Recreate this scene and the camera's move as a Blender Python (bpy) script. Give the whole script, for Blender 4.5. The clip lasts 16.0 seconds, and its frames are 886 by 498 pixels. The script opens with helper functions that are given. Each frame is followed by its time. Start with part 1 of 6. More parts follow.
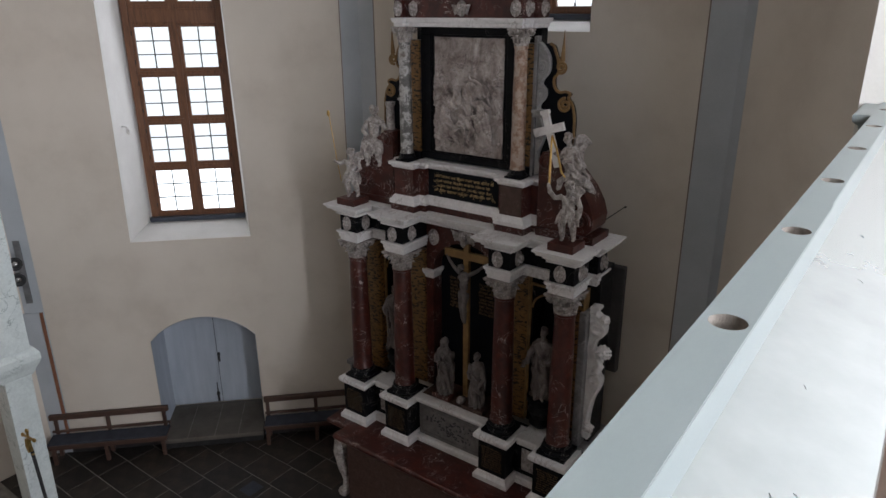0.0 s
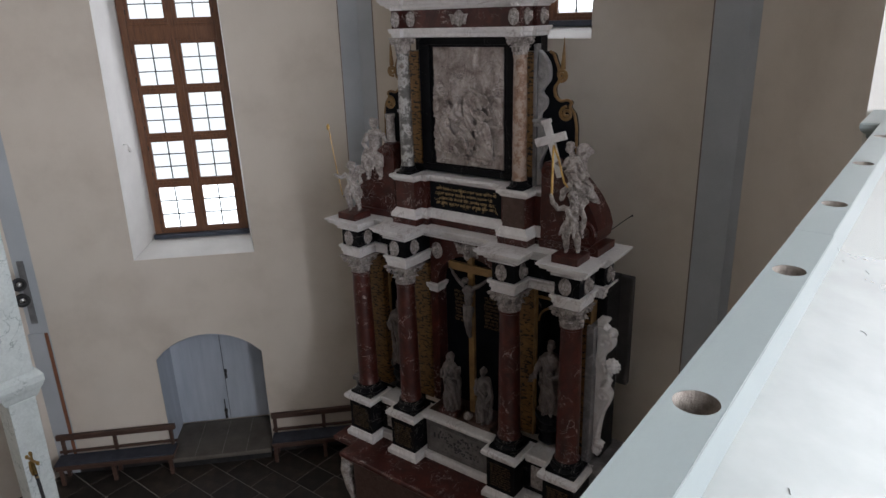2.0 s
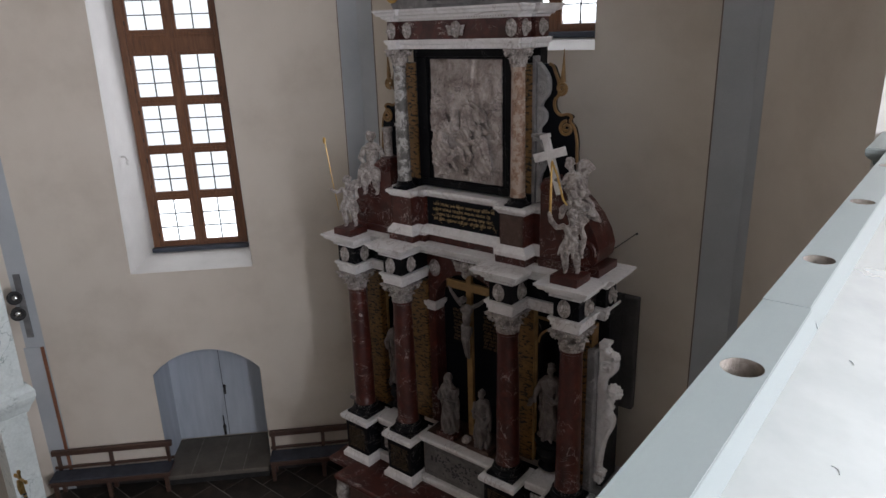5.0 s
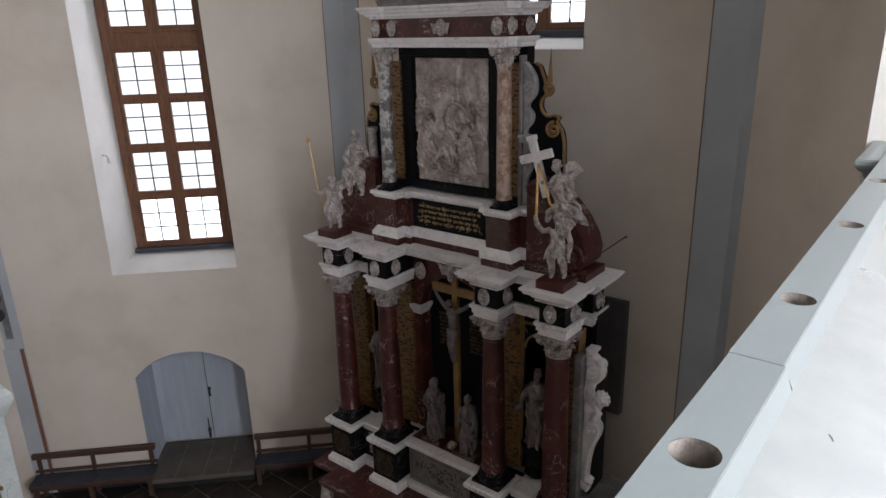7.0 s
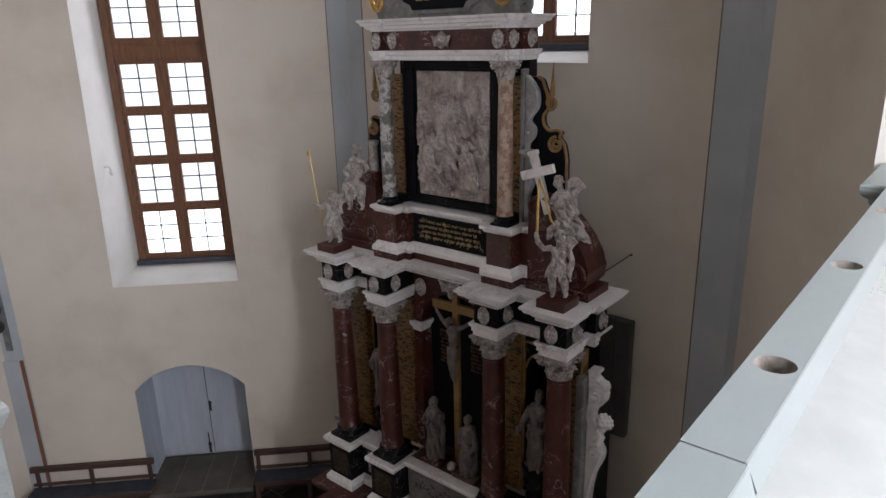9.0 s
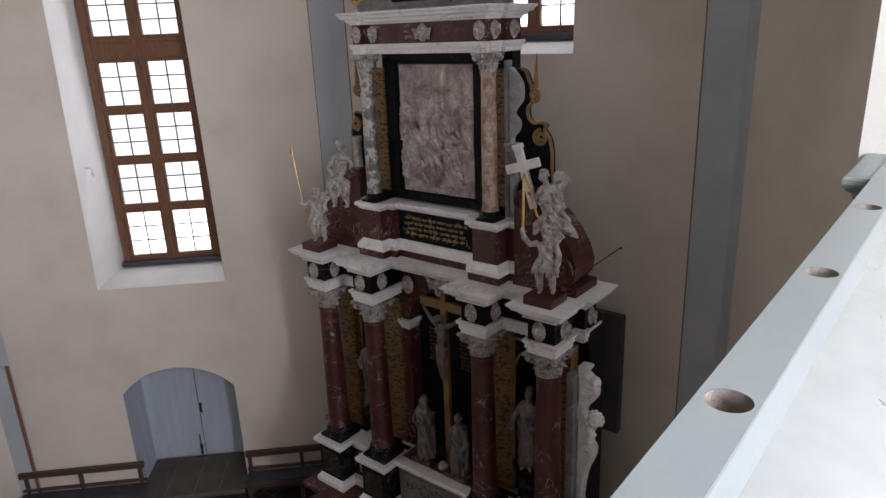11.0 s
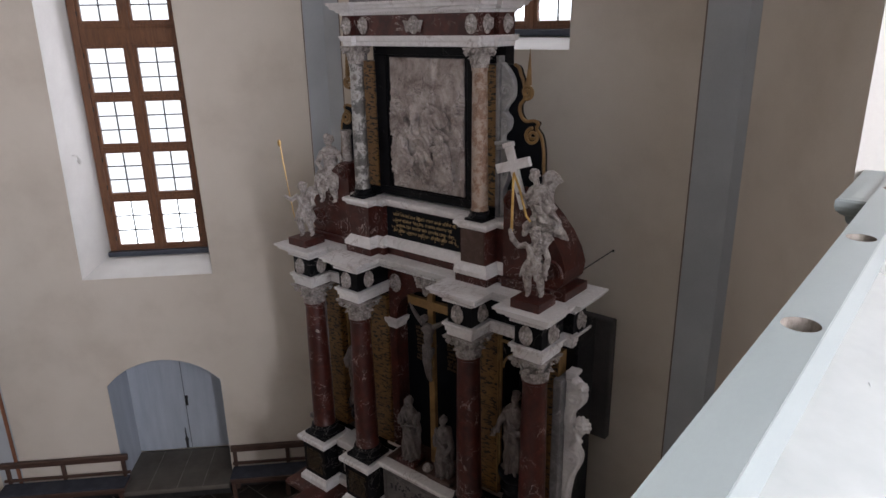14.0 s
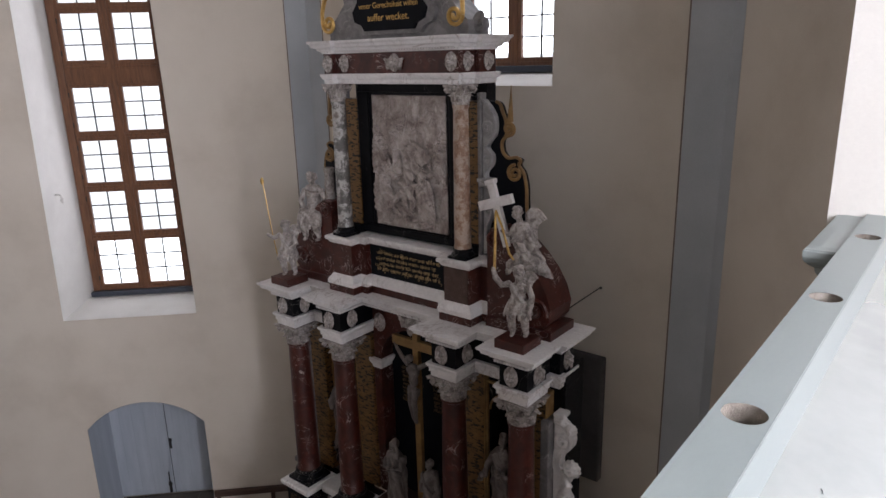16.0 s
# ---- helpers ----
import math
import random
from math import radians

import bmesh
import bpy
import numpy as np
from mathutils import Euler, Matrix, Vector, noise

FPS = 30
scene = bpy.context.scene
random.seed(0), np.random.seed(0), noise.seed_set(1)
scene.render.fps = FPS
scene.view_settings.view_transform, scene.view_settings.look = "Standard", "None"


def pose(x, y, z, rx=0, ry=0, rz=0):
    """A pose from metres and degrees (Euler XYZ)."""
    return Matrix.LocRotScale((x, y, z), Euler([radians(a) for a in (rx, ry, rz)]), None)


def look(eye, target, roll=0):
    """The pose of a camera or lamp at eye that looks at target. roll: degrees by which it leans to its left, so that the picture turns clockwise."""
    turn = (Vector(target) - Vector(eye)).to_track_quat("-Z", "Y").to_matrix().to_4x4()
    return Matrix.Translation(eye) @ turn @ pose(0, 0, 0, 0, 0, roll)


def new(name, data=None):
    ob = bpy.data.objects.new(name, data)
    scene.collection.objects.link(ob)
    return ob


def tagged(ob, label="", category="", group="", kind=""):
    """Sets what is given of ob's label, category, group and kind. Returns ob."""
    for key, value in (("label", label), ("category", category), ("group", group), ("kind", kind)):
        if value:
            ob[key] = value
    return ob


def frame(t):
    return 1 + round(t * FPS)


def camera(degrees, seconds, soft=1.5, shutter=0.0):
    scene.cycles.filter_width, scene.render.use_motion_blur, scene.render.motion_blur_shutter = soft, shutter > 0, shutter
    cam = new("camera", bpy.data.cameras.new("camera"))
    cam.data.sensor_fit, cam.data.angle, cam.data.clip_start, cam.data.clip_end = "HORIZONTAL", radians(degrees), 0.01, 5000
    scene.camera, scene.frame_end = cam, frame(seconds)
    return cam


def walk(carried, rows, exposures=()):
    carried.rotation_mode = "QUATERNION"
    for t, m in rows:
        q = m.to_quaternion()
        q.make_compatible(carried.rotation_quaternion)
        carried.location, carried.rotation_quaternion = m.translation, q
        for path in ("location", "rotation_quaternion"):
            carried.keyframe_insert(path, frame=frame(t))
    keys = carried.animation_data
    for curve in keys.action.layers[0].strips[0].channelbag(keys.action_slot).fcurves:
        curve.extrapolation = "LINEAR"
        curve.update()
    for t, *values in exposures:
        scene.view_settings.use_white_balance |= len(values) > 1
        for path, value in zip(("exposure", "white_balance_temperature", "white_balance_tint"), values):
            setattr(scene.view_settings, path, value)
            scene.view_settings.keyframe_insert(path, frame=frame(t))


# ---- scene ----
EXPOSURE = 0.0
cam = camera(66.6, 16.0)
PATH = [
    (0, (0.865, -0.42, 8.287), (-0.247, 1.098, 7.611), -0.3),
    (0.5, (0.854, -0.335, 8.289), (-0.299, 1.161, 7.634), -1.2),
    (1, (0.858, -0.297, 8.301), (-0.26, 1.225, 7.643), -0.3),
    (1.5, (0.86, -0.235, 8.297), (-0.257, 1.289, 7.639), -1.1),
    (2, (0.863, -0.18, 8.299), (-0.285, 1.322, 7.645), -1.8),
    (2.5, (0.882, -0.095, 8.304), (-0.291, 1.401, 7.682), -2.2),
    (3, (0.887, -0.032, 8.318), (-0.305, 1.462, 7.726), -2.7),
    (3.5, (0.89, 0.064, 8.304), (-0.272, 1.579, 7.71), -2.4),
    (4, (0.887, 0.119, 8.29), (-0.296, 1.616, 7.689), -2.5),
    (4.2, (0.88, 0.163, 8.277), (-0.314, 1.646, 7.665), -3.0),
    (6.3, (0.848, 0.412, 8.294), (-0.336, 1.89, 7.65), -1.3),
    (6.5, (0.848, 0.42, 8.301), (-0.332, 1.903, 7.662), -1.3),
    (7, (0.849, 0.462, 8.299), (-0.328, 1.95, 7.667), -1.5),
    (7.5, (0.849, 0.496, 8.305), (-0.355, 1.964, 7.677), -1.7),
    (8, (0.851, 0.571, 8.298), (-0.351, 2.054, 7.701), -1.1),
    (8.2, (0.854, 0.574, 8.306), (-0.352, 2.054, 7.709), -0.7),
    (10.5, (0.849, 0.871, 8.284), (-0.383, 2.326, 7.679), -1.8),
    (11, (0.854, 0.915, 8.276), (-0.348, 2.391, 7.66), -2.3),
    (11.5, (0.838, 0.96, 8.28), (-0.363, 2.431, 7.652), -1.5),
    (12, (0.833, 1.022, 8.278), (-0.357, 2.491, 7.626), -1.3),
    (12.5, (0.839, 1.09, 8.284), (-0.329, 2.59, 7.661), 0.0),
    (13, (0.827, 1.119, 8.284), (-0.384, 2.577, 7.647), -0.6),
    (13.5, (0.831, 1.155, 8.275), (-0.353, 2.63, 7.626), -0.9),
    (14, (0.832, 1.162, 8.281), (-0.365, 2.633, 7.645), -1.0),
    (14.5, (0.836, 1.216, 8.274), (-0.364, 2.678, 7.624), -1.6),
    (15, (0.839, 1.279, 8.274), (-0.378, 2.74, 7.656), -1.2),
    (15.5, (0.843, 1.336, 8.281), (-0.378, 2.81, 7.698), -1.2),
    (16, (0.854, 1.383, 8.289), (-0.353, 2.883, 7.747), -1.4),
]
walk(cam, [(t, look(eye, target, roll)) for t, eye, target, roll in PATH if t not in (4.2, 6.3, 8.2)], exposures=[(0, EXPOSURE - 0.2, 6080, 12), (4, EXPOSURE - 0.22, 6115, 13.5), (7, EXPOSURE - 0.1, 6140, 14.6), (11, EXPOSURE - 0.02, 6165, 15.8), (16, EXPOSURE - 0.03, 6190, 17)])

# ---- light ----
AX = -4.27            # the altar's axis
BACK = 8.56           # the apse's back wall
KD = 16.04            # the diagonal wall runs along y = x + KD
CL, CR = -7.48, -1.22 # corners of the back wall
TOP = 13.0

world = bpy.data.worlds.new("sky")
scene.world = world
world.use_nodes = True
wn = world.node_tree.nodes
sky = wn.new("ShaderNodeTexSky")
sky.sky_type = "NISHITA"
sky.sun_disc = False
sky.sun_elevation, sky.sun_rotation = radians(38), radians(120)
world.node_tree.links.new(sky.outputs["Color"], wn["Background"].inputs["Color"])
wn["Background"].inputs["Strength"].default_value = 0.12

sun = new("sun", bpy.data.lights.new("sun", "SUN"))
sun.data.energy, sun.data.angle, sun.data.color = 0.8, radians(20), (1.0, 0.96, 0.9)
sun.matrix_world = look((20, -12, 18), (0, 0, 0))


def area_lamp(name, eye, target, w, h, energy, color=(0.97, 0.98, 1.0)):
    """An area lamp for daylight, in a window's opening or added before a wall."""
    lamp = bpy.data.lights.new(name, "AREA")
    lamp.shape, lamp.size, lamp.size_y, lamp.energy, lamp.color = "RECTANGLE", w, h, energy, color
    ob = new(name, lamp)
    ob.matrix_world = look(eye, target)
    return ob


# lamps added before the solid right-hand and left-hand walls; three in the apse's windows
R2 = math.sqrt(0.5)
# stand in for gallery windows out of view that light the desk
for y, e in ((1.7, 400), (-1.2, 285), (-5.4, 60)):
    area_lamp("daylight_gallery", (3.5, y, 8.75), (-2.0, y, 7.9), 1.5, 3.6, e)
# no windows known here: lamps added to brighten the wall opposite
for y, e in ((2.7, 590), (-0.8, 40)):
    area_lamp("fill_under_gallery", (3.5, y, 3.4), (-6.0, y + 2.6, 2.6), 1.6, 2.6, e)
# lamps added for nave windows assumed out of view
for y in (-1.5, -6.0):
    area_lamp("fill_nave", (-11.95, y, 7.2), (-4.0, y + 1.0, 5.0), 1.7, 5.0, 25)
wu = -3.22
wx, wy = CL + wu * R2, BACK + wu * R2
area_lamp("daylight_apse", (wx - 0.72 * R2, wy + 0.72 * R2, 7.6), (wx + 4 * R2, wy - 4 * R2, 7.3), 1.4, 6.1, 44)
sx, sy = CR + 3.15 * R2, BACK - 3.15 * R2
area_lamp("daylight_apse", (sx + 0.7 * R2, sy + 0.7 * R2, 7.6), (sx - 4 * R2, sy - 4 * R2, 7.1), 1.55, 6.0, 80)
area_lamp("daylight_apse", (AX, BACK + 0.72, 10.0), (AX, BACK - 3, 8.5), 1.55, 3.6, 45)


# ---- materials ----
def nodes_of(name):
    m = bpy.data.materials.new(name)
    m.use_nodes = True
    t = m.node_tree
    return m, t.nodes, t.links, t.nodes["Principled BSDF"]


def noise_node(n, l, scale, detail=6.0, rough=0.6, coords="Object", stretch=None, distortion=0.0):
    c = n.new("ShaderNodeTexCoord")
    out = c.outputs[coords]
    if stretch:
        mp = n.new("ShaderNodeMapping")
        mp.inputs["Scale"].default_value = stretch
        l.new(out, mp.inputs["Vector"])
        out = mp.outputs["Vector"]
    t = n.new("ShaderNodeTexNoise")
    t.inputs["Scale"].default_value, t.inputs["Detail"].default_value, t.inputs["Roughness"].default_value = scale, detail, rough
    t.inputs["Distortion"].default_value = distortion
    l.new(out, t.inputs["Vector"])
    return t


def ramp(n, l, fac, stops):
    r = n.new("ShaderNodeValToRGB")
    e = r.color_ramp.elements
    e[0].position, e[0].color = stops[0][0], (*stops[0][1], 1)
    e[1].position, e[1].color = stops[-1][0], (*stops[-1][1], 1)
    for p, c in stops[1:-1]:
        e.new(p).color = (*c, 1)
    l.new(fac, r.inputs["Fac"])
    return r.outputs["Color"]


def mix(n, l, fac, a, b, mode="MIX"):
    x = n.new("ShaderNodeMix")
    x.data_type, x.blend_type = "RGBA", mode
    for k, v in (("Factor", fac), ("A", a), ("B", b)):
        socket = next(i for i in x.inputs if i.name == k and i.type == ("VALUE" if k == "Factor" else "RGBA"))
        if isinstance(v, (int, float)):
            socket.default_value = v
        elif isinstance(v, tuple):
            socket.default_value = (*v, 1)
        else:
            l.new(v, socket)
    return next(o for o in x.outputs if o.type == "RGBA")


def bump(n, l, p, height, strength, distance=0.01):
    b = n.new("ShaderNodeBump")
    b.inputs["Strength"].default_value, b.inputs["Distance"].default_value = strength, distance
    l.new(height, b.inputs["Height"])
    l.new(b.outputs["Normal"], p.inputs["Normal"])


def mottled(name, stops, scale=3.0, fine=40.0, rough=0.6, relief=0.15, dist=0.004, metallic=0.0, stretch=None, fine_mix=0.25, random_mix=0.0, spec=None):
    """Two scales of variation: broad stains and a fine grain."""
    m, n, l, p = nodes_of(name)
    a = noise_node(n, l, scale, stretch=stretch)
    b = noise_node(n, l, fine, 4, 0.7, stretch=stretch)
    col = ramp(n, l, a.outputs["Fac"], stops)
    g = ramp(n, l, b.outputs["Fac"], [(0.3, (0.55, 0.55, 0.55)), (0.7, (1.0, 1.0, 1.0))])
    col = mix(n, l, fine_mix, col, g, "MULTIPLY")
    if random_mix:
        o = n.new("ShaderNodeObjectInfo")
        v = ramp(n, l, o.outputs["Random"], [(0.0, (0.55, 0.55, 0.58)), (0.5, (0.9, 0.88, 0.86)), (1.0, (1.25, 1.15, 1.05))])
        col = mix(n, l, random_mix, col, v, "MULTIPLY")
    l.new(col, p.inputs["Base Color"])
    p.inputs["Roughness"].default_value, p.inputs["Metallic"].default_value = rough, metallic
    if spec is not None:
        p.inputs["Specular IOR Level"].default_value = spec
    bump(n, l, p, b.outputs["Fac"], relief, dist)
    return m


def veined(name, stops, vein, scale=2.5, vein_scale=3.0, width=0.025, rough=0.25, amount=0.8, swirl=0.8, relief=0.05, dist=0.003):
    """Polished marble: clouds of colour with thin wandering veins."""
    m, n, l, p = nodes_of(name)
    a = noise_node(n, l, scale, 8, 0.65, distortion=swirl)
    col = ramp(n, l, a.outputs["Fac"], stops)
    v = noise_node(n, l, vein_scale, 5, 0.55, distortion=1.6)
    mask = ramp(n, l, v.outputs["Fac"], [(0.5 - width, (0, 0, 0)), (0.5, (1, 1, 1)), (0.5 + width, (0, 0, 0))])
    gate = noise_node(n, l, vein_scale * 0.8, 3, 0.5)
    gm = ramp(n, l, gate.outputs["Fac"], [(0.47, (0, 0, 0)), (0.62, (amount, amount, amount))])
    both = mix(n, l, 1.0, mask, gm, "MULTIPLY")
    col = mix(n, l, both, col, vein)
    d = noise_node(n, l, 22, 6, 0.7)
    g = ramp(n, l, d.outputs["Fac"], [(0.3, (0.6, 0.6, 0.6)), (0.65, (1.0, 1.0, 1.0))])
    col = mix(n, l, 0.4, col, g, "MULTIPLY")
    l.new(col, p.inputs["Base Color"])
    r = ramp(n, l, d.outputs["Fac"], [(0.3, (rough * 1.5,) * 3), (0.7, (rough,) * 3)])
    l.new(r, p.inputs["Roughness"])
    bump(n, l, p, d.outputs["Fac"], relief, dist)
    return m


def flecked(name, base, dark, rough=0.35):
    """Ochre painted marble with dark slanting flakes."""
    m, n, l, p = nodes_of(name)
    c = n.new("ShaderNodeTexCoord")
    mp = n.new("ShaderNodeMapping")
    mp.inputs["Rotation"].default_value = (0, radians(35), 0)
    mp.inputs["Scale"].default_value = (9, 9, 27)
    l.new(c.outputs["Object"], mp.inputs["Vector"])
    t = n.new("ShaderNodeTexNoise")
    t.inputs["Scale"].default_value, t.inputs["Detail"].default_value, t.inputs["Distortion"].default_value = 1.5, 5, 0.6
    l.new(mp.outputs["Vector"], t.inputs["Vector"])
    a = noise_node(n, l, 6, 5, 0.6)
    col = ramp(n, l, a.outputs["Fac"], [(0.3, tuple(v * 0.6 for v in base)), (0.7, base)])
    mask = ramp(n, l, t.outputs["Fac"], [(0.535, (0, 0, 0)), (0.565, (1, 1, 1))])
    col = mix(n, l, mask, col, dark)
    l.new(col, p.inputs["Base Color"])
    p.inputs["Roughness"].default_value = rough
    bump(n, l, p, t.outputs["Fac"], 0.06, 0.003)
    return m


PLASTER = mottled("wall_plaster", [(0.28, (0.545, 0.478, 0.403)), (0.5, (0.655, 0.588, 0.508)), (0.72, (0.705, 0.638, 0.557))], 0.55, 60, 0.9, 0.25, 0.004, fine_mix=0.12)
BAND = mottled("grey_band_paint", [(0.3, (0.40, 0.425, 0.45)), (0.7, (0.50, 0.525, 0.555))], 0.8, 60, 0.9, 0.2, 0.003, fine_mix=0.15)
REVEAL = mottled("white_limewash", [(0.25, (0.66, 0.64, 0.61)), (0.7, (0.78, 0.76, 0.73))], 1.4, 50, 0.9, 0.3, 0.004, fine_mix=0.15)
LINE = mottled("dark_line_paint", [(0.3, (0.17, 0.13, 0.11)), (0.7, (0.26, 0.2, 0.17))], 6, 60, 0.8)
RUST = mottled("red_brown_wood", [(0.3, (0.18, 0.07, 0.035)), (0.7, (0.28, 0.12, 0.06))], 4, 50, 0.6, stretch=(8, 8, 1))
CEIL = mottled("ceiling_plaster", [(0.3, (0.6, 0.58, 0.54)), (0.7, (0.7, 0.68, 0.63))], 0.6, 50, 0.9)
SLATE = mottled("slate_flags", [(0.25, (0.016, 0.014, 0.013)), (0.5, (0.034, 0.028, 0.024)), (0.75, (0.075, 0.058, 0.045))], 4.0, 35, 0.5, 0.5, 0.008, fine_mix=0.5, random_mix=0.9)
JOINT = mottled("lime_joint", [(0.3, (0.14, 0.125, 0.11)), (0.7, (0.30, 0.275, 0.245))], 5, 60, 0.95)
STEPSTONE = mottled("worn_sandstone", [(0.3, (0.085, 0.072, 0.06)), (0.7, (0.15, 0.13, 0.11))], 2.5, 40, 0.8, 0.4, 0.006)
FRAMEWOOD = mottled("varnished_pine_frame", [(0.3, (0.10, 0.042, 0.020)), (0.7, (0.21, 0.09, 0.04))], 3, 40, 0.45, 0.2, 0.002, stretch=(10, 10, 1.2))
BENCHWOOD = mottled("brown_bench_wood", [(0.3, (0.055, 0.030, 0.022)), (0.7, (0.11, 0.062, 0.046))], 3, 40, 0.45, 0.2, 0.002, stretch=(1.5, 1.5, 10))
CUSHION = mottled("dark_blue_felt", [(0.3, (0.030, 0.034, 0.048)), (0.7, (0.055, 0.06, 0.08))], 5, 180, 0.95, 0.3, 0.003)
LEAD = mottled("lead_strip", [(0.3, (0.03, 0.03, 0.035)), (0.7, (0.07, 0.07, 0.075))], 12, 80, 0.7)
SILLPAINT = mottled("dark_blue_grey_sill", [(0.3, (0.028, 0.034, 0.05)), (0.7, (0.055, 0.065, 0.085))], 5, 60, 0.45)
DOORPAINT = mottled("pale_grey_blue_door_paint", [(0.25, (0.40, 0.44, 0.50)), (0.7, (0.52, 0.56, 0.62))], 1.5, 45, 0.5, 0.15, 0.002, stretch=(4, 4, 0.6))
IRON = mottled("black_iron", [(0.3, (0.012, 0.012, 0.013)), (0.7, (0.035, 0.033, 0.032))], 12, 90, 0.55, 0.3, 0.002)
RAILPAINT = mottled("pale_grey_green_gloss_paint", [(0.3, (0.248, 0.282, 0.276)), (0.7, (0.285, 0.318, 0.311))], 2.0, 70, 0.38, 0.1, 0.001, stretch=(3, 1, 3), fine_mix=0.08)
# the rail's paint again, darkened in colour for how its canted face is lit
FILLET = mottled("rail_paint_lit_face", [(0.3, (0.19, 0.215, 0.21)), (0.7, (0.222, 0.247, 0.241))], 2.0, 70, 0.3, 0.1, 0.001, stretch=(3, 1, 3), fine_mix=0.08)
HOLEWOOD = mottled("raw_drilled_wood", [(0.3, (0.13, 0.105, 0.085)), (0.7, (0.36, 0.32, 0.275))], 30, 160, 0.85, 0.6, 0.004)
WHITE_M = veined("white_alabaster", [(0.25, (0.62, 0.58, 0.565)), (0.5, (0.80, 0.77, 0.76)), (0.75, (0.87, 0.85, 0.84))], (0.33, 0.25, 0.23), 2.2, 2.6, 0.03, 0.4, 0.6)
GREY_M = veined("grey_alabaster", [(0.25, (0.10, 0.095, 0.098)), (0.5, (0.2, 0.19, 0.19)), (0.75, (0.34, 0.325, 0.32))], (0.55, 0.53, 0.5), 3.5, 4, 0.03, 0.4, 0.5)
PALEGREY_M = veined("pale_grey_alabaster", [(0.25, (0.2, 0.195, 0.195)), (0.5, (0.36, 0.35, 0.345)), (0.75, (0.52, 0.5, 0.49))], (0.16, 0.15, 0.15), 4.5, 4, 0.04, 0.4, 0.6)
RED_M = veined("red_marble", [(0.25, (0.022, 0.005, 0.004)), (0.5, (0.058, 0.012, 0.008)), (0.78, (0.12, 0.026, 0.016))], (0.62, 0.54, 0.5), 5.0, 4.2, 0.013, 0.28, 0.95)
BROWN_M = veined("brown_mottled_marble", [(0.25, (0.045, 0.022, 0.016)), (0.5, (0.072, 0.038, 0.028)), (0.78, (0.10, 0.062, 0.05))], (0.3, 0.24, 0.21), 7.0, 5, 0.012, 0.4, 0.5)
PINK_M = veined("pale_veined_column_marble", [(0.3, (0.16, 0.085, 0.055)), (0.48, (0.30, 0.18, 0.12)), (0.56, (0.46, 0.36, 0.29)), (0.75, (0.30, 0.2, 0.15))], (0.55, 0.5, 0.45), 9.0, 8, 0.03, 0.3, 0.6, 0.15)
SERP_M = veined("grey_white_breccia", [(0.3, (0.06, 0.058, 0.055)), (0.5, (0.14, 0.13, 0.12)), (0.57, (0.5, 0.48, 0.46)), (0.68, (0.18, 0.15, 0.13)), (0.8, (0.09, 0.08, 0.075))], (0.6, 0.58, 0.55), 7.0, 8, 0.03, 0.3, 0.6, 0.2)
BLACK_M = veined("black_marble", [(0.3, (0.003, 0.003, 0.004)), (0.7, (0.008, 0.008, 0.010))], (0.35, 0.33, 0.3), 4, 1.6, 0.006, 0.3, 0.5)
BLACK_M.node_tree.nodes["Principled BSDF"].inputs["Specular IOR Level"].default_value = 0.12
BLUEBLACK = mottled("blue_black_paint", [(0.3, (0.003, 0.004, 0.006)), (0.7, (0.007, 0.008, 0.012))], 5, 60, 0.5, spec=0.12)
STATUE_M = veined("carved_alabaster", [(0.32, (0.13, 0.108, 0.098)), (0.46, (0.33, 0.29, 0.268)), (0.62, (0.54, 0.495, 0.465)), (0.75, (0.62, 0.585, 0.56))], (0.11, 0.094, 0.088), 13, 9, 0.05, 0.45, 0.8, relief=0.6, dist=0.012)
# carved alabaster darkened in its colour for the shade of the side niches
DARKSTATUE = veined("niche_shade_alabaster", [(0.25, (0.06, 0.048, 0.043)), (0.5, (0.125, 0.10, 0.09)), (0.75, (0.22, 0.185, 0.17))], (0.3, 0.26, 0.24), 6, 5, 0.04, 0.45, 0.6, relief=0.55, dist=0.012)
# carved alabaster part darkened in its colour for the central niche's shade
MIDSTATUE = veined("half_shade_alabaster", [(0.25, (0.07, 0.057, 0.052)), (0.5, (0.135, 0.113, 0.105)), (0.75, (0.23, 0.2, 0.19))], (0.05, 0.066, 0.06), 7, 7, 0.05, 0.45, 0.6, relief=0.55, dist=0.012)
RELIEF_M = veined("veined_relief_alabaster", [(0.32, (0.15, 0.112, 0.098)), (0.46, (0.33, 0.275, 0.25)), (0.6, (0.50, 0.44, 0.41)), (0.75, (0.66, 0.62, 0.60))], (0.11, 0.08, 0.075), 3.2, 6, 0.04, 0.4, 0.8, relief=0.4, dist=0.02)
GOLD = mottled("worn_gilding", [(0.3, (0.42, 0.25, 0.07)), (0.7, (0.75, 0.5, 0.18))], 10, 80, 0.35, 0.2, 0.002, metallic=0.75)
SCRIPT = mottled("dull_gold_script", [(0.3, (0.10, 0.062, 0.026)), (0.7, (0.19, 0.12, 0.05))], 8, 60, 0.6)
PREDELLA = veined("grey_predella_alabaster", [(0.25, (0.09, 0.082, 0.078)), (0.5, (0.165, 0.152, 0.145)), (0.75, (0.25, 0.235, 0.225))], (0.06, 0.055, 0.05), 4, 5, 0.05, 0.5, 0.7)
PALEGOLD = mottled("pale_gold_script", [(0.3, (0.34, 0.22, 0.09)), (0.7, (0.52, 0.36, 0.16))], 8, 60, 0.5)
GILTWOOD = mottled("dull_gold_paint", [(0.3, (0.17, 0.09, 0.03)), (0.7, (0.31, 0.185, 0.065))], 8, 60, 0.5, 0.2, 0.002)
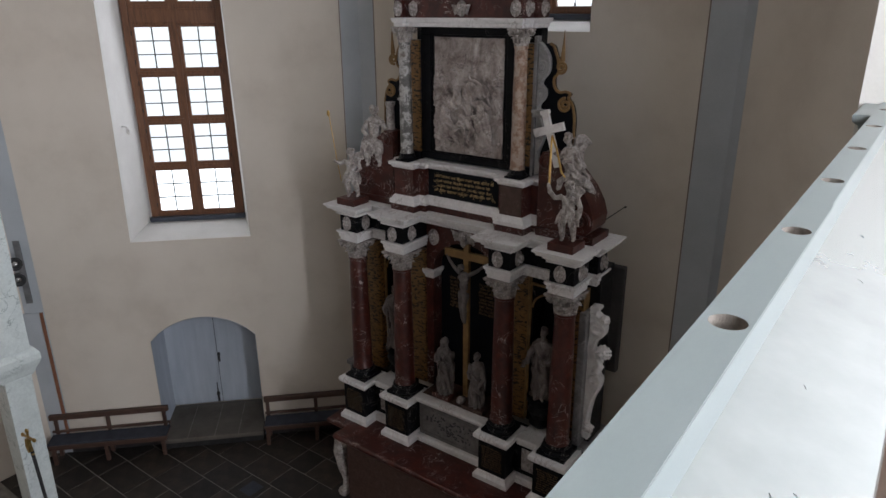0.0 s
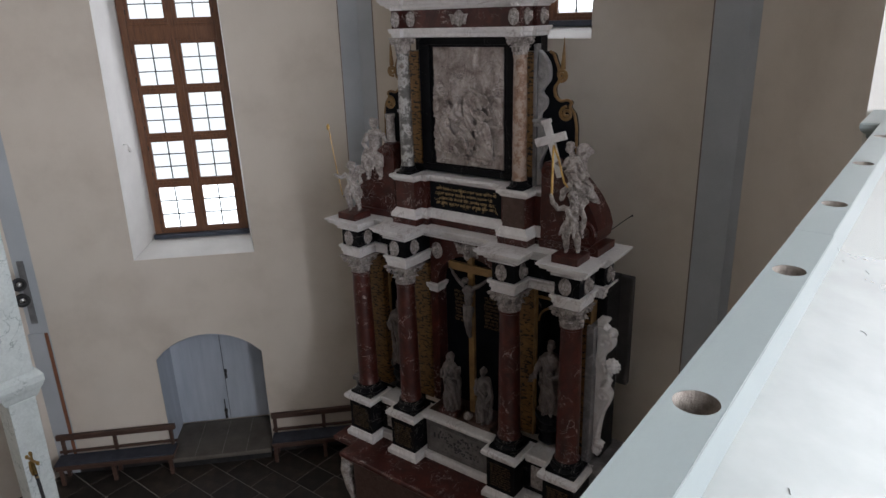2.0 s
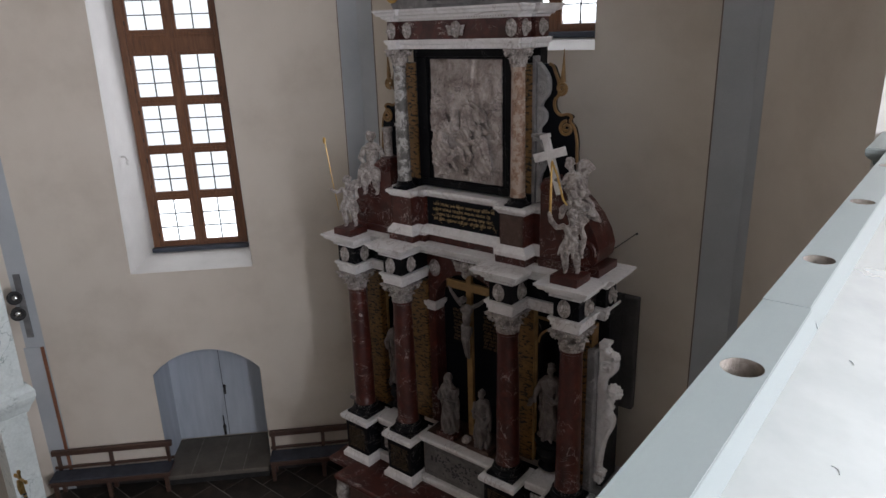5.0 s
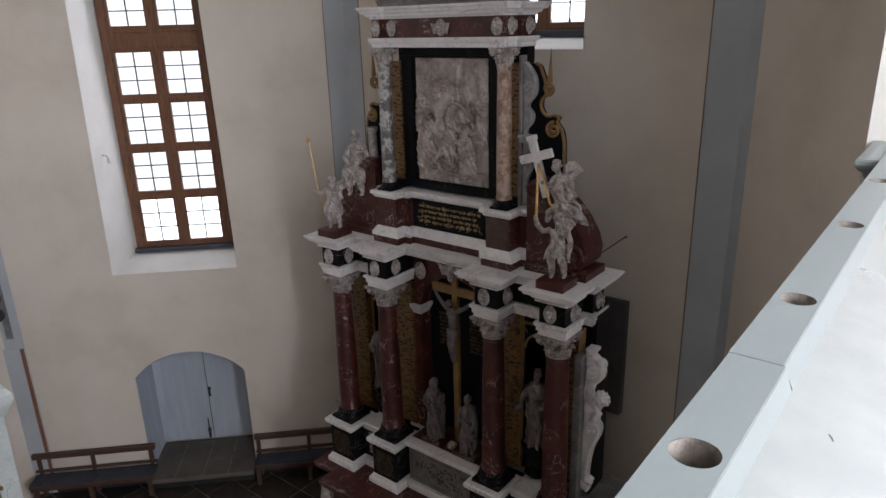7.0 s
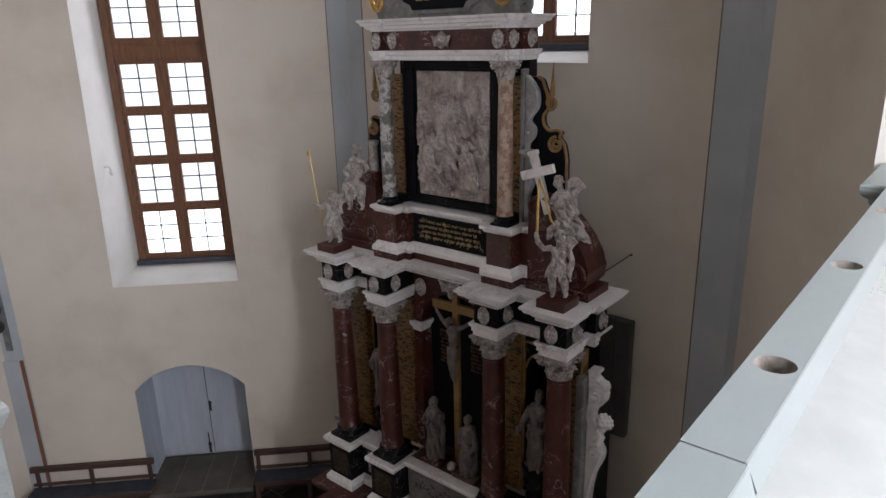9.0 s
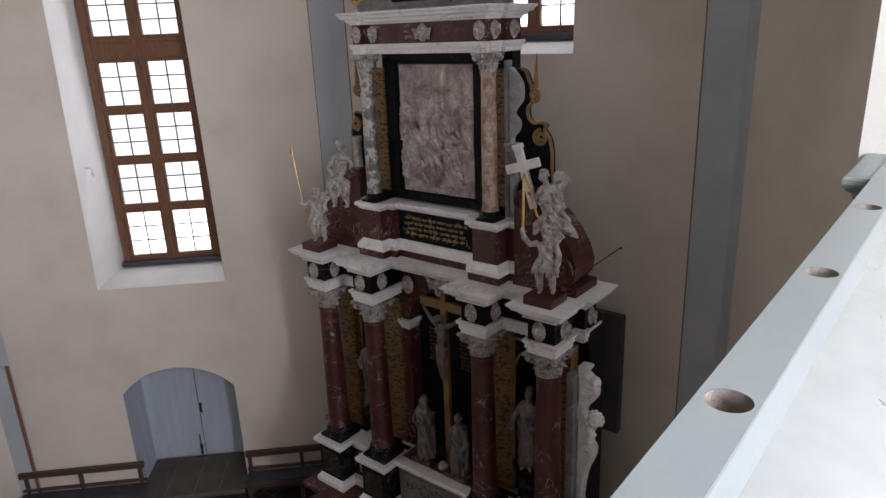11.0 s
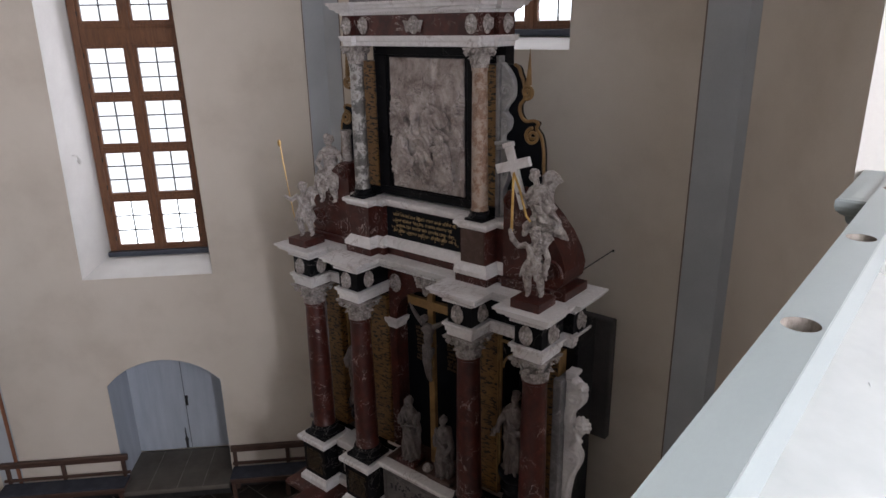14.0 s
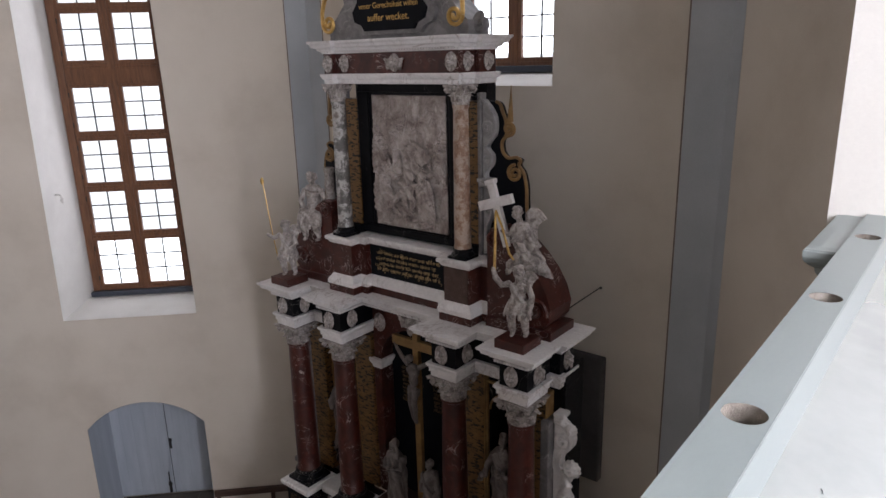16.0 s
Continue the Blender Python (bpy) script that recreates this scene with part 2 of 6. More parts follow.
OCHRE = flecked("ochre_flecked_marble", (0.22, 0.115, 0.036), (0.006, 0.005, 0.004))
PALEMARBLE = veined("pale_green_painted_marbling", [(0.25, (0.60, 0.655, 0.64)), (0.5, (0.70, 0.755, 0.74)), (0.75, (0.76, 0.80, 0.785))], (0.22, 0.29, 0.28), 2.2, 2.6, 0.022, 0.4, 1.0)
BRASS = mottled("old_brass", [(0.3, (0.35, 0.22, 0.07)), (0.7, (0.6, 0.42, 0.16))], 20, 120, 0.35, metallic=1.0)
BROWNFLOOR = mottled("brown_floor_boards", [(0.3, (0.06, 0.038, 0.025)), (0.7, (0.12, 0.075, 0.05))], 2, 30, 0.6, stretch=(8, 1, 8))
STONESLAB = mottled("dark_grave_slab", [(0.25, (0.055, 0.052, 0.052)), (0.7, (0.105, 0.098, 0.095))], 2.5, 35, 0.7, 0.5, 0.008)
WHITEWALL = mottled("white_plaster", [(0.25, (0.66, 0.63, 0.58)), (0.7, (0.76, 0.73, 0.68))], 0.7, 60, 0.9, 0.25, 0.004, fine_mix=0.12)


def desk_paint():
    """White gloss over pine whose grain still shows as ridges."""
    m, n, l, p = nodes_of("white_gloss_over_pine_grain")
    c = n.new("ShaderNodeTexCoord")
    mp = n.new("ShaderNodeMapping")
    mp.inputs["Scale"].default_value = (12, 0.5, 12)
    l.new(c.outputs["Object"], mp.inputs["Vector"])
    w = n.new("ShaderNodeTexWave")
    w.inputs["Scale"].default_value, w.inputs["Distortion"].default_value, w.inputs["Detail"].default_value = 1.6, 11.0, 4
    w.inputs["Detail Scale"].default_value = 0.7
    l.new(mp.outputs["Vector"], w.inputs["Vector"])
    b = noise_node(n, l, 9, 4, 0.6)
    col = ramp(n, l, b.outputs["Fac"], [(0.3, (0.235, 0.268, 0.264)), (0.7, (0.285, 0.316, 0.31))])
    l.new(col, p.inputs["Base Color"])
    p.inputs["Roughness"].default_value = 0.2
    p.inputs["Specular IOR Level"].default_value = 0.9
    p.inputs["Coat Weight"].default_value = 1.0
    p.inputs["Coat Roughness"].default_value = 0.1
    p.inputs["Coat IOR"].default_value = 2.0
    p.inputs["IOR"].default_value = 1.8
    bump(n, l, p, w.outputs["Fac"], 0.055, 0.003)
    return m


DESK = desk_paint()


def glass():
    """Old window glass."""
    m, n, l, p = nodes_of("old_window_glass")
    p.inputs["Base Color"].default_value = (0.95, 0.98, 0.97, 1)
    p.inputs["Roughness"].default_value = 0.02
    p.inputs["Transmission Weight"].default_value = 1.0
    p.inputs["IOR"].default_value = 1.1
    t = noise_node(n, l, 8, 3)
    bump(n, l, p, t.outputs["Fac"], 0.01, 0.002)
    return m


GLASS = glass()


def daylight_backdrop():
    """Bright overcast sky with pale tree tops far behind the glass."""
    m = bpy.data.materials.new("overcast_sky")
    m.use_nodes = True
    n, l = m.node_tree.nodes, m.node_tree.links
    n.remove(n["Principled BSDF"])
    e = n.new("ShaderNodeEmission")
    a = noise_node(n, l, 1.1, 8, 0.75)
    col = ramp(n, l, a.outputs["Fac"], [(0.30, (0.55, 0.62, 0.58)), (0.42, (1, 1, 1)), (1.0, (1, 1, 1))])
    l.new(col, e.inputs["Color"])
    e.inputs["Strength"].default_value = 1.3
    l.new(e.outputs["Emission"], n["Material Output"].inputs["Surface"])
    return m


SKYLIGHT = daylight_backdrop()


# ---- building helpers ----
def thing(name, at, label, category, group="", kind="", turn=0.0):
    ob = new(name)
    ob.empty_display_size = 0.1
    ob.matrix_world = pose(*at, 0, 0, turn)
    return tagged(ob, label, category, group, kind)


def finish(bm, name, material, smooth=False):
    bmesh.ops.recalc_face_normals(bm, faces=bm.faces)
    me = bpy.data.meshes.new(name)
    bm.to_mesh(me)
    bm.free()
    me.materials.append(material)
    if smooth:
        me.polygons.foreach_set("use_smooth", [True] * len(me.polygons))
        me.set_sharp_from_angle(angle=radians(40))
    return me


def part(name, bm, material, parent, label="", smooth=False, at=(0, 0, 0), turn=0.0):
    """Links a bmesh, or a mesh already made, as one mesh object under a thing or a part."""
    me = bm if isinstance(bm, bpy.types.Mesh) else finish(bm, name, material, smooth)
    ob = new(name, me)
    ob.parent = parent
    ob.matrix_basis = pose(*at, 0, 0, turn)
    return tagged(ob, label)


def solid(name, bm, material, label, category, group="", kind="", smooth=False, at=(0, 0, 0), turn=0.0):
    """A thing that is one mesh."""
    me = bm if isinstance(bm, bpy.types.Mesh) else finish(bm, name, material, smooth)
    ob = new(name, me)
    ob.matrix_basis = pose(*at, 0, 0, turn)
    return tagged(ob, label, category, group, kind)


def box(bm, x0, x1, y0, y1, z0, z1, bevel=0.0, m=None):
    verts = bmesh.ops.create_cube(bm, size=1.0)["verts"]
    for v in verts:
        v.co = ((x0 + x1) / 2 + v.co.x * (x1 - x0), (y0 + y1) / 2 + v.co.y * (y1 - y0), (z0 + z1) / 2 + v.co.z * (z1 - z0))
    if bevel:
        edges = list({e for v in verts for e in v.link_edges})
        r = bmesh.ops.bevel(bm, geom=edges, offset=bevel, segments=2, affect="EDGES", profile=0.5)
        verts = list({v for f in r["faces"] for v in f.verts} | {v for v in verts if v.is_valid})
    if m is not None:
        for v in verts:
            v.co = m @ v.co
    return bm


def boxed(*a, **k):
    return box(bmesh.new(), *a, **k)


def lathe(bm, profile, segs=24, cx=0.0, cy=0.0, squash=1.0):
    """Turns (radius, z) pairs about the upright axis through cx, cy."""
    rings = []
    for r, z in profile:
        rings.append([bm.verts.new((cx + r * math.cos(2 * math.pi * k / segs), cy + squash * r * math.sin(2 * math.pi * k / segs), z)) for k in range(segs)])
    for a, b in zip(rings, rings[1:]):
        for k in range(segs):
            bm.faces.new((a[k], a[(k + 1) % segs], b[(k + 1) % segs], b[k]))
    bm.faces.new(rings[0][::-1])
    bm.faces.new(rings[-1])
    return bm


def grown(outline, d):
    """An outline (counter-clockwise, right angles or not) grown by d."""
    out = []
    n = len(outline)
    for k in range(n):
        p, q, r = Vector(outline[k - 1]), Vector(outline[k]), Vector(outline[(k + 1) % n])
        a, b = (q - p).normalized(), (r - q).normalized()
        na, nb = Vector((a.y, -a.x)), Vector((b.y, -b.x))
        s = na + nb
        out.append(q + s * (d / max(0.2, 1 + na.dot(nb))))
    return out


def moulding(outline, profile):
    """A moulded body: the plan's outline lofted through (growth, z) pairs and capped."""
    bm = bmesh.new()
    rings = [[bm.verts.new((p.x, p.y, z)) for p in grown(outline, d)] for d, z in profile]
    n = len(outline)
    for a, b in zip(rings, rings[1:]):
        for k in range(n):
            bm.faces.new((a[k], a[(k + 1) % n], b[(k + 1) % n], b[k]))
    bm.faces.new(rings[0][::-1])
    bm.faces.new(rings[-1])
    return bm


def rect(x0, x1, y0, y1):
    return [(x0, y0), (x1, y0), (x1, y1), (x0, y1)]


def plate(outline, y0, y1, bm=None):
    """A board cut out along an outline in x and z, from y0 to y1."""
    bm = bm or bmesh.new()
    a = [bm.verts.new((x, y0, z)) for x, z in outline]
    b = [bm.verts.new((x, y1, z)) for x, z in outline]
    n = len(outline)
    for k in range(n):
        bm.faces.new((a[k], a[(k + 1) % n], b[(k + 1) % n], b[k]))
    bm.faces.new(a)
    bm.faces.new(b[::-1])
    return bm


def rod(bm, points, radius, segs=8):
    """A tube along points; radius is one number or one for each point."""
    pts = [Vector(p) for p in points]
    radii = radius if isinstance(radius, (list, tuple)) else [radius] * len(pts)
    rings, side = [], None
    for k, p in enumerate(pts):
        d = (pts[min(k + 1, len(pts) - 1)] - pts[max(k - 1, 0)]).normalized()
        side = side or (d.orthogonal().normalized())
        side = (side - d * side.dot(d)).normalized()
        up = d.cross(side)
        rings.append([bm.verts.new(p + radii[k] * (math.cos(2 * math.pi * j / segs) * side + math.sin(2 * math.pi * j / segs) * up)) for j in range(segs)])
    for a, b in zip(rings, rings[1:]):
        for j in range(segs):
            bm.faces.new((a[j], a[(j + 1) % segs], b[(j + 1) % segs], b[j]))
    bm.faces.new(rings[0][::-1])
    bm.faces.new(rings[-1])
    return bm


def blob(bm, c, r, subdiv=2, m=None):
    verts = bmesh.ops.create_icosphere(bm, subdivisions=subdiv, radius=1.0)["verts"]
    for v in verts:
        q = Vector((v.co.x * r[0], v.co.y * r[1], v.co.z * r[2]))
        v.co = Vector(c) + (m @ q if m is not None else q)
    return bm


def spiral(cx, cz, r, turns, start, ccw=1, n=28, y=0.0):
    return [(cx + r * (1 - 0.85 * k / n) * math.cos(start + ccw * 2 * math.pi * turns * k / n), y,
             cz + r * (1 - 0.85 * k / n) * math.sin(start + ccw * 2 * math.pi * turns * k / n)) for k in range(n + 1)]


def glide(pts, n=5):
    """A smooth curve through the given points."""
    out = []
    for k in range(len(pts) - 1):
        p0, p1, p2, p3 = pts[max(k - 1, 0)], pts[k], pts[k + 1], pts[min(k + 2, len(pts) - 1)]
        for j in range(n):
            t = j / n
            out.append(tuple(0.5 * (2 * b + (c - a) * t + (2 * a - 5 * b + 4 * c - d) * t * t + (3 * b - a - 3 * c + d) * t ** 3) for a, b, c, d in zip(p0, p1, p2, p3)))
    return out + [pts[-1]]


def letters(name, text, size, material, parent, at, label=""):
    """Lettering that faces -y."""
    cu = bpy.data.curves.new(name, "FONT")
    cu.body, cu.size, cu.align_x, cu.extrude = text, size, "CENTER", 0.0015
    tmp = bpy.data.objects.new(name, cu)
    scene.collection.objects.link(tmp)
    bpy.context.view_layer.update()
    me = bpy.data.meshes.new_from_object(tmp.evaluated_get(bpy.context.evaluated_depsgraph_get()))
    bpy.data.objects.remove(tmp)
    me.materials.clear()
    me.materials.append(material)
    ob = new(name, me)
    ob.parent = parent
    ob.matrix_basis = pose(*at, 90, 0, 0)
    return tagged(ob, label)


def script_bars(x0, x1, z0, z1, y, rows, rng, thick=0.003, fill=0.55, small=0.012, large=0.055):
    """Rows of narrow upright strokes in word groups, for writing too small to read."""
    bm = bmesh.new()
    dz = (z1 - z0) / rows
    for r in range(rows):
        zc = z1 - (r + 0.5) * dz
        x = x0 + rng.uniform(0, 0.06) * (x1 - x0)
        end = x1 - rng.uniform(0, 0.08) * (x1 - x0)
        left = rng.randint(4, 12)
        while x < end - small:
            w = small * rng.uniform(0.6, 1.1)
            up, down = dz * fill * 0.5 * rng.choice((0.8, 0.85, 0.9, 1.5)), dz * fill * 0.5 * rng.choice((0.8, 0.85, 0.9, 1.4))
            tilt = small * rng.uniform(-0.3, 0.7)
            vs = [bm.verts.new(p) for p in ((x, y - thick, zc - down), (x + w, y - thick, zc - down), (x + w + tilt, y - thick, zc + up), (x + tilt, y - thick, zc + up))]
            bm.faces.new(vs)
            if rng.random() < 0.45:
                zt = zc + rng.choice((-0.8, 0.7)) * dz * fill * 0.4
                box(bm, x, x + small * 2.1, y - thick, y, zt - small * 0.3, zt + small * 0.3)
            x += w + small * rng.uniform(0.7, 1.1)
            left -= 1
            if not left:
                x += small * 2.2
                left = rng.randint(4, 12)
    return bm


def wall_with_hole(bm, u0, u1, z0, z1, front, back, depth):
    """A stretch of wall in its own axes (x along, y into the wall) with one opening. front, back: (zb, [(u, z) from left to right along the head])."""
    grids = []
    for y, (zb, head) in ((0.0, front), (depth, back)):
        ul, ur = head[0][0], head[-1][0]
        v = lambda u, z: bm.verts.new((u, y, z))
        bm.faces.new((v(u0, z0), v(ul, z0), v(ul, z1), v(u0, z1)))
        bm.faces.new((v(ur, z0), v(u1, z0), v(u1, z1), v(ur, z1)))
        if zb > z0 + 1e-4:
            bm.faces.new((v(ul, z0), v(ur, z0), v(ur, zb), v(ul, zb)))
        for (a, za), (b, zc) in zip(head, head[1:]):
            bm.faces.new((v(a, za), v(b, zc), v(b, z1), v(a, z1)))
        grids.append([(ul, zb), *head, (ur, zb)])
    a, b = ([bm.verts.new((u, y, z)) for u, z in g] for y, g in zip((0.0, depth), grids))
    for k in range(len(a)):
        j = (k + 1) % len(a)
        bm.faces.new((a[k], a[j], b[j], b[k]))


def arc_head(c, half, spring, rise, n=12):
    """A segmental arch's head from left to right."""
    r = (half * half + rise * rise) / (2 * rise)
    return [(c - half + 2 * half * k / n, spring + rise - r + math.sqrt(max(0.0, r * r - (half - 2 * half * k / n) ** 2))) for k in range(n + 1)]


# ---- the large structure ----
THICK = 1.0
WALL_LEN = 6.3


def placed_wall(name, bm, corner, turn, label, material=PLASTER):
    ob = solid(name, bm, material, label, "wall", kind="structure", at=(*corner, 0), turn=turn)
    return ob


def reveal_lining(name, front, back, depth, corner, turn, grow=0.004, paint=None, label="white limewashed splayed window reveal with grey stains", kind_of="window reveal"):
    """The limewash of a window's splayed reveal."""
    bm = bmesh.new()
    g = [[(ul, zb), *head, (ur, zb)] for zb, head in (front, back) for ul, ur in ((head[0][0], head[-1][0]),)]
    cs = [Vector((sum(p[0] for p in q) / len(q), sum(p[1] for p in q) / len(q))) for q in g]
    rings = []
    for y, q, c in ((0.0, g[0], cs[0]), (depth, g[1], cs[1])):
        rings.append([bm.verts.new((u + (grow if u < c.x else -grow), y, z + (grow if z < c.y else -grow))) for u, z in q])
    a, b = rings
    for k in range(len(a)):
        j = (k + 1) % len(a)
        bm.faces.new((a[k], a[j], b[j], b[k]))
    return solid(name, bm, paint or REVEAL, label, kind_of, kind="structure", at=(*corner, 0), turn=turn)


WC = -3.22
win_front = (4.30, [(WC - 1.06, 4.31), *arc_head(WC, 0.95, 11.0, 0.5), (WC + 1.06, 4.31)])
win_back = (4.45, [(WC - 0.88, 4.46), *arc_head(WC, 0.84, 10.8, 0.45), (WC + 0.88, 4.46)])
door_front = (0.0, arc_head(-3.245, 0.975, 2.29, 0.45))
door_back = (0.0, arc_head(-3.245, 0.965, 2.27, 0.45))

# the diagonal wall with window and door: its own x runs along the wall from (CL, BACK) backwards
bm = bmesh.new()
wall_with_hole(bm, -WALL_LEN, 0.0, 0.0, 3.6, door_front, door_back, THICK)
wall_with_hole(bm, -WALL_LEN, 0.0, 3.6, TOP, win_front, win_back, THICK)
placed_wall("wall_north_east", bm, (CL, BACK), 45, "beige plastered apse wall with a tall window and a door niche")
reveal_lining("door_reveal", door_front, door_back, 0.89, (CL, BACK), 45, paint=DOORPAINT, label="pale grey painted reveal of the door niche", kind_of="door reveal")
reveal_lining("window_reveal", win_front, win_back, 0.9, (CL, BACK), 45)

# the back wall with its high window
W2 = CR - CL
mid = AX - CL
b_front = (7.95, arc_head(mid, 1.06, 11.0, 0.5))
b_back = (8.10, arc_head(mid, 0.88, 10.8, 0.45))
bm = bmesh.new()
wall_with_hole(bm, 0.0, W2, 0.0, TOP, b_front, b_back, THICK)
placed_wall("wall_east", bm, (CL, BACK), 0, "beige plastered apse wall behind the altar")
reveal_lining("window_reveal", b_front, b_back, 0.9, (CL, BACK), 0)

SC = 3.15
s_front = (4.30, arc_head(SC, 1.06, 11.0, 0.5))
s_back = (4.45, arc_head(SC, 0.88, 10.8, 0.45))
bm = bmesh.new()
wall_with_hole(bm, 0.0, WALL_LEN, 0.0, TOP, s_front, s_back, THICK)
placed_wall("wall_south_east", bm, (CR, BACK), -45, "beige plastered apse wall in shade")
reveal_lining("window_reveal", s_front, s_back, 0.9, (CR, BACK), -45)
NX, NY = CL - WALL_LEN * R2, BACK - WALL_LEN * R2
placed_wall("wall_north", boxed(NX - THICK, NX, -9, NY, 0, TOP), (0, 0), 0, "beige plastered nave wall")
# assumed, unseen end and gallery walls that enclose the lamps' light
placed_wall("wall_west", boxed(NX - THICK, 4.6, -10, -9, 0, TOP), (0, 0), 0, "beige plastered end wall of the nave")
placed_wall("wall_south", boxed(3.6, 4.6, -9, 5.2, 0, TOP), (0, 0), 0, "white plastered gallery wall", WHITEWALL)
placed_wall("wall_arch", boxed(0.52, 3.6, 3.65, 4.35, 0, TOP), (0, 0), 0, "white plastered wall at the end of the gallery", WHITEWALL)
# unseen ceiling, added to close the room above the lamps
bm = boxed(NX - 1, 4.6, -10, BACK + 1, TOP, TOP + 0.3)
solid("ceiling", bm, CEIL, "pale plastered ceiling", "ceiling", kind="structure")

# painted grey corner bands with a dark line at their edge
def band(u0, u1, corner, turn, line_u=None):
    solid("trim_band", boxed(u0, u1, -0.004, 0.0, 0, TOP), BAND, "grey painted corner band", "painted band", kind="structure", at=(*corner, 0), turn=turn)
    if line_u is not None:
        solid("trim_line", boxed(line_u - 0.007, line_u + 0.007, -0.007, 0.0, 0, TOP), LINE, "thin dark painted line beside the corner band", "painted line", kind="structure", at=(*corner, 0), turn=turn)


band(-0.31, 0.0, (CL, BACK), 45, -0.32)
band(0.0, 0.34, (CL, BACK), 0, 0.35)
band(W2 - 0.42, W2, (CL, BACK), 0, W2 - 0.43)
band(0.0, 0.2, (CR, BACK), -45)
band(-WALL_LEN, -5.97, (CL, BACK), 45)

# brown batten beside the band, above the bench
solid("wall_batten", boxed(-6.04, -5.99, -0.045, -0.007, 0.42, 3.05, 0.004), RUST, "thin red-brown wooden batten on the plaster wall", "batten", at=(CL, BACK, 0), turn=45)


# ---- windows ----
def casement_window(name, half, z0, rows, corner, turn, centre, depth, label):
    """A two-light timber window: rows of casements with leaded panes. rows: (kind, height)."""
    w = thing(name, (corner[0] + (centre * math.cos(radians(turn)) - depth * math.sin(radians(turn))), corner[1] + (centre * math.sin(radians(turn)) + depth * math.cos(radians(turn))), z0),
              label, "window", kind="structure", turn=turn)
    height = sum(h for _, h in rows)
    F = 0.125
    for s in (-1, 1):
        part("frame_post", boxed(min(s * half, s * (half - F)), max(s * half, s * (half - F)), -0.05, 0.07, 0, height, 0.008), FRAMEWOOD, w)
    part("mullion", boxed(-0.05, 0.05, -0.045, 0.07, 0, height, 0.008), FRAMEWOOD, w)
    part("window_sill", boxed(-half - 0.02, half + 0.02, -0.13, 0.07, -0.085, 0.0, 0.01), SILLPAINT, w, "dark blue-grey sill board")
    z = 0.0
    bars, panes = {}, {}
    for kind, h in rows:
        if kind == "beam":
            part("transom", boxed(-half + F, half - F, -0.04, 0.07, z, z + h, 0.008), FRAMEWOOD, w)
            part("transom_panel", boxed(-half + F + 0.02, half - F - 0.02, -0.048, -0.04, z + 0.035, z + h - 0.035, 0.003), FRAMEWOOD, w)
        else:
            part("transom_bar", boxed(-half + F, half - F, -0.035, 0.07, z, z + 0.05, 0.006), FRAMEWOOD, w)
            for s in (-1, 1):
                x0, x1 = (-half + F, -0.05) if s < 0 else (0.05, half - F)
                zz0, zz1 = z + 0.05, z + h
                key = round(h, 3)
                if key not in bars:
                    W, H = x1 - x0, zz1 - zz0
                    f = bmesh.new()
                    S = 0.055
                    box(f, 0, S, -0.03, 0.03, 0, H, 0.005)
                    box(f, W - S, W, -0.03, 0.03, 0, H, 0.005)
                    box(f, S, W - S, -0.03, 0.03, 0, S, 0.005)
                    box(f, S, W - S, -0.03, 0.03, H - S, H, 0.005)
                    lead = bmesh.new()
                    box(lead, W / 2 - 0.009, W / 2 + 0.009, -0.012, 0.012, S, H - S)
                    for k in (1, 2):
                        zc = S + (H - 2 * S) * k / 3
                        box(lead, S, W - S, -0.011, 0.011, zc - 0.009, zc + 0.009)
                    hinge = bmesh.new()
                    for zc in (H * 0.2, H * 0.8):
                        box(hinge, -0.012, 0.012, -0.045, -0.03, zc - 0.04, zc + 0.04, 0.003)
                    pw, ph = (W - 2 * S) / 2 - 0.012, (H - 2 * S) / 3 - 0.012
                    bars[key] = (finish(f, "casement", FRAMEWOOD), finish(lead, "glazing_bars", LEAD), finish(hinge, "hinge", IRON),
                                 finish(boxed(-pw / 2, pw / 2, -0.0015, 0.0015, -ph / 2, ph / 2), "pane", GLASS), W, H, S)
                f, lead, hinge, pane, W, H, S = bars[key]
                c = part("casement", f, None, w, at=(x0, 0, zz0))
                part("glazing_bars", lead, None, c, "dark lead glazing bars")
                part("hinge", hinge, None, c, "black iron hinges", at=(0 if s < 0 else W, 0, 0))
                for i in range(2):
                    for j in range(3):
                        g = part("pane", pane, None, c, at=(S + (W - 2 * S) * (i + 0.5) / 2, 0, S + (H - 2 * S) * (j + 0.5) / 3))
                        g.visible_shadow = False
        z += h
    return w


rows = [("light", 0.94)] + [("light", 0.853)] * 3 + [("beam", 0.27)] + [("light", 0.872)] * 3
casement_window("window_1", 0.86, 4.53, rows, (CL, BACK), 45, WC + 0.02, 0.86, "tall brown timber window with leaded panes in the apse wall")
rows = [("light", 0.95)] + [("light", 0.872)] * 2
casement_window("window_2", 0.875, 8.18, rows, (CL, BACK), 0, mid, 0.86, "brown timber window with leaded panes behind the altar")
solid("sky_backdrop", boxed(WC - 3, WC + 3, 2.0, 2.02, 2, 13), SKYLIGHT, "bright overcast sky with pale tree tops", "sky", kind="structure", at=(CL, BACK, 0), turn=45)
rows = [("light", 0.94)] + [("light", 0.853)] * 3 + [("beam", 0.27)] + [("light", 0.872)] * 3
casement_window("window_3", 0.86, 4.53, rows, (CR, BACK), -45, SC, 0.86, "tall brown timber window with leaded panes in the shaded apse wall")
solid("sky_backdrop", boxed(SC - 3, SC + 3, 2.0, 2.02, 2, 13), SKYLIGHT, "bright overcast sky with pale tree tops", "sky", kind="structure", at=(CR, BACK, 0), turn=-45)
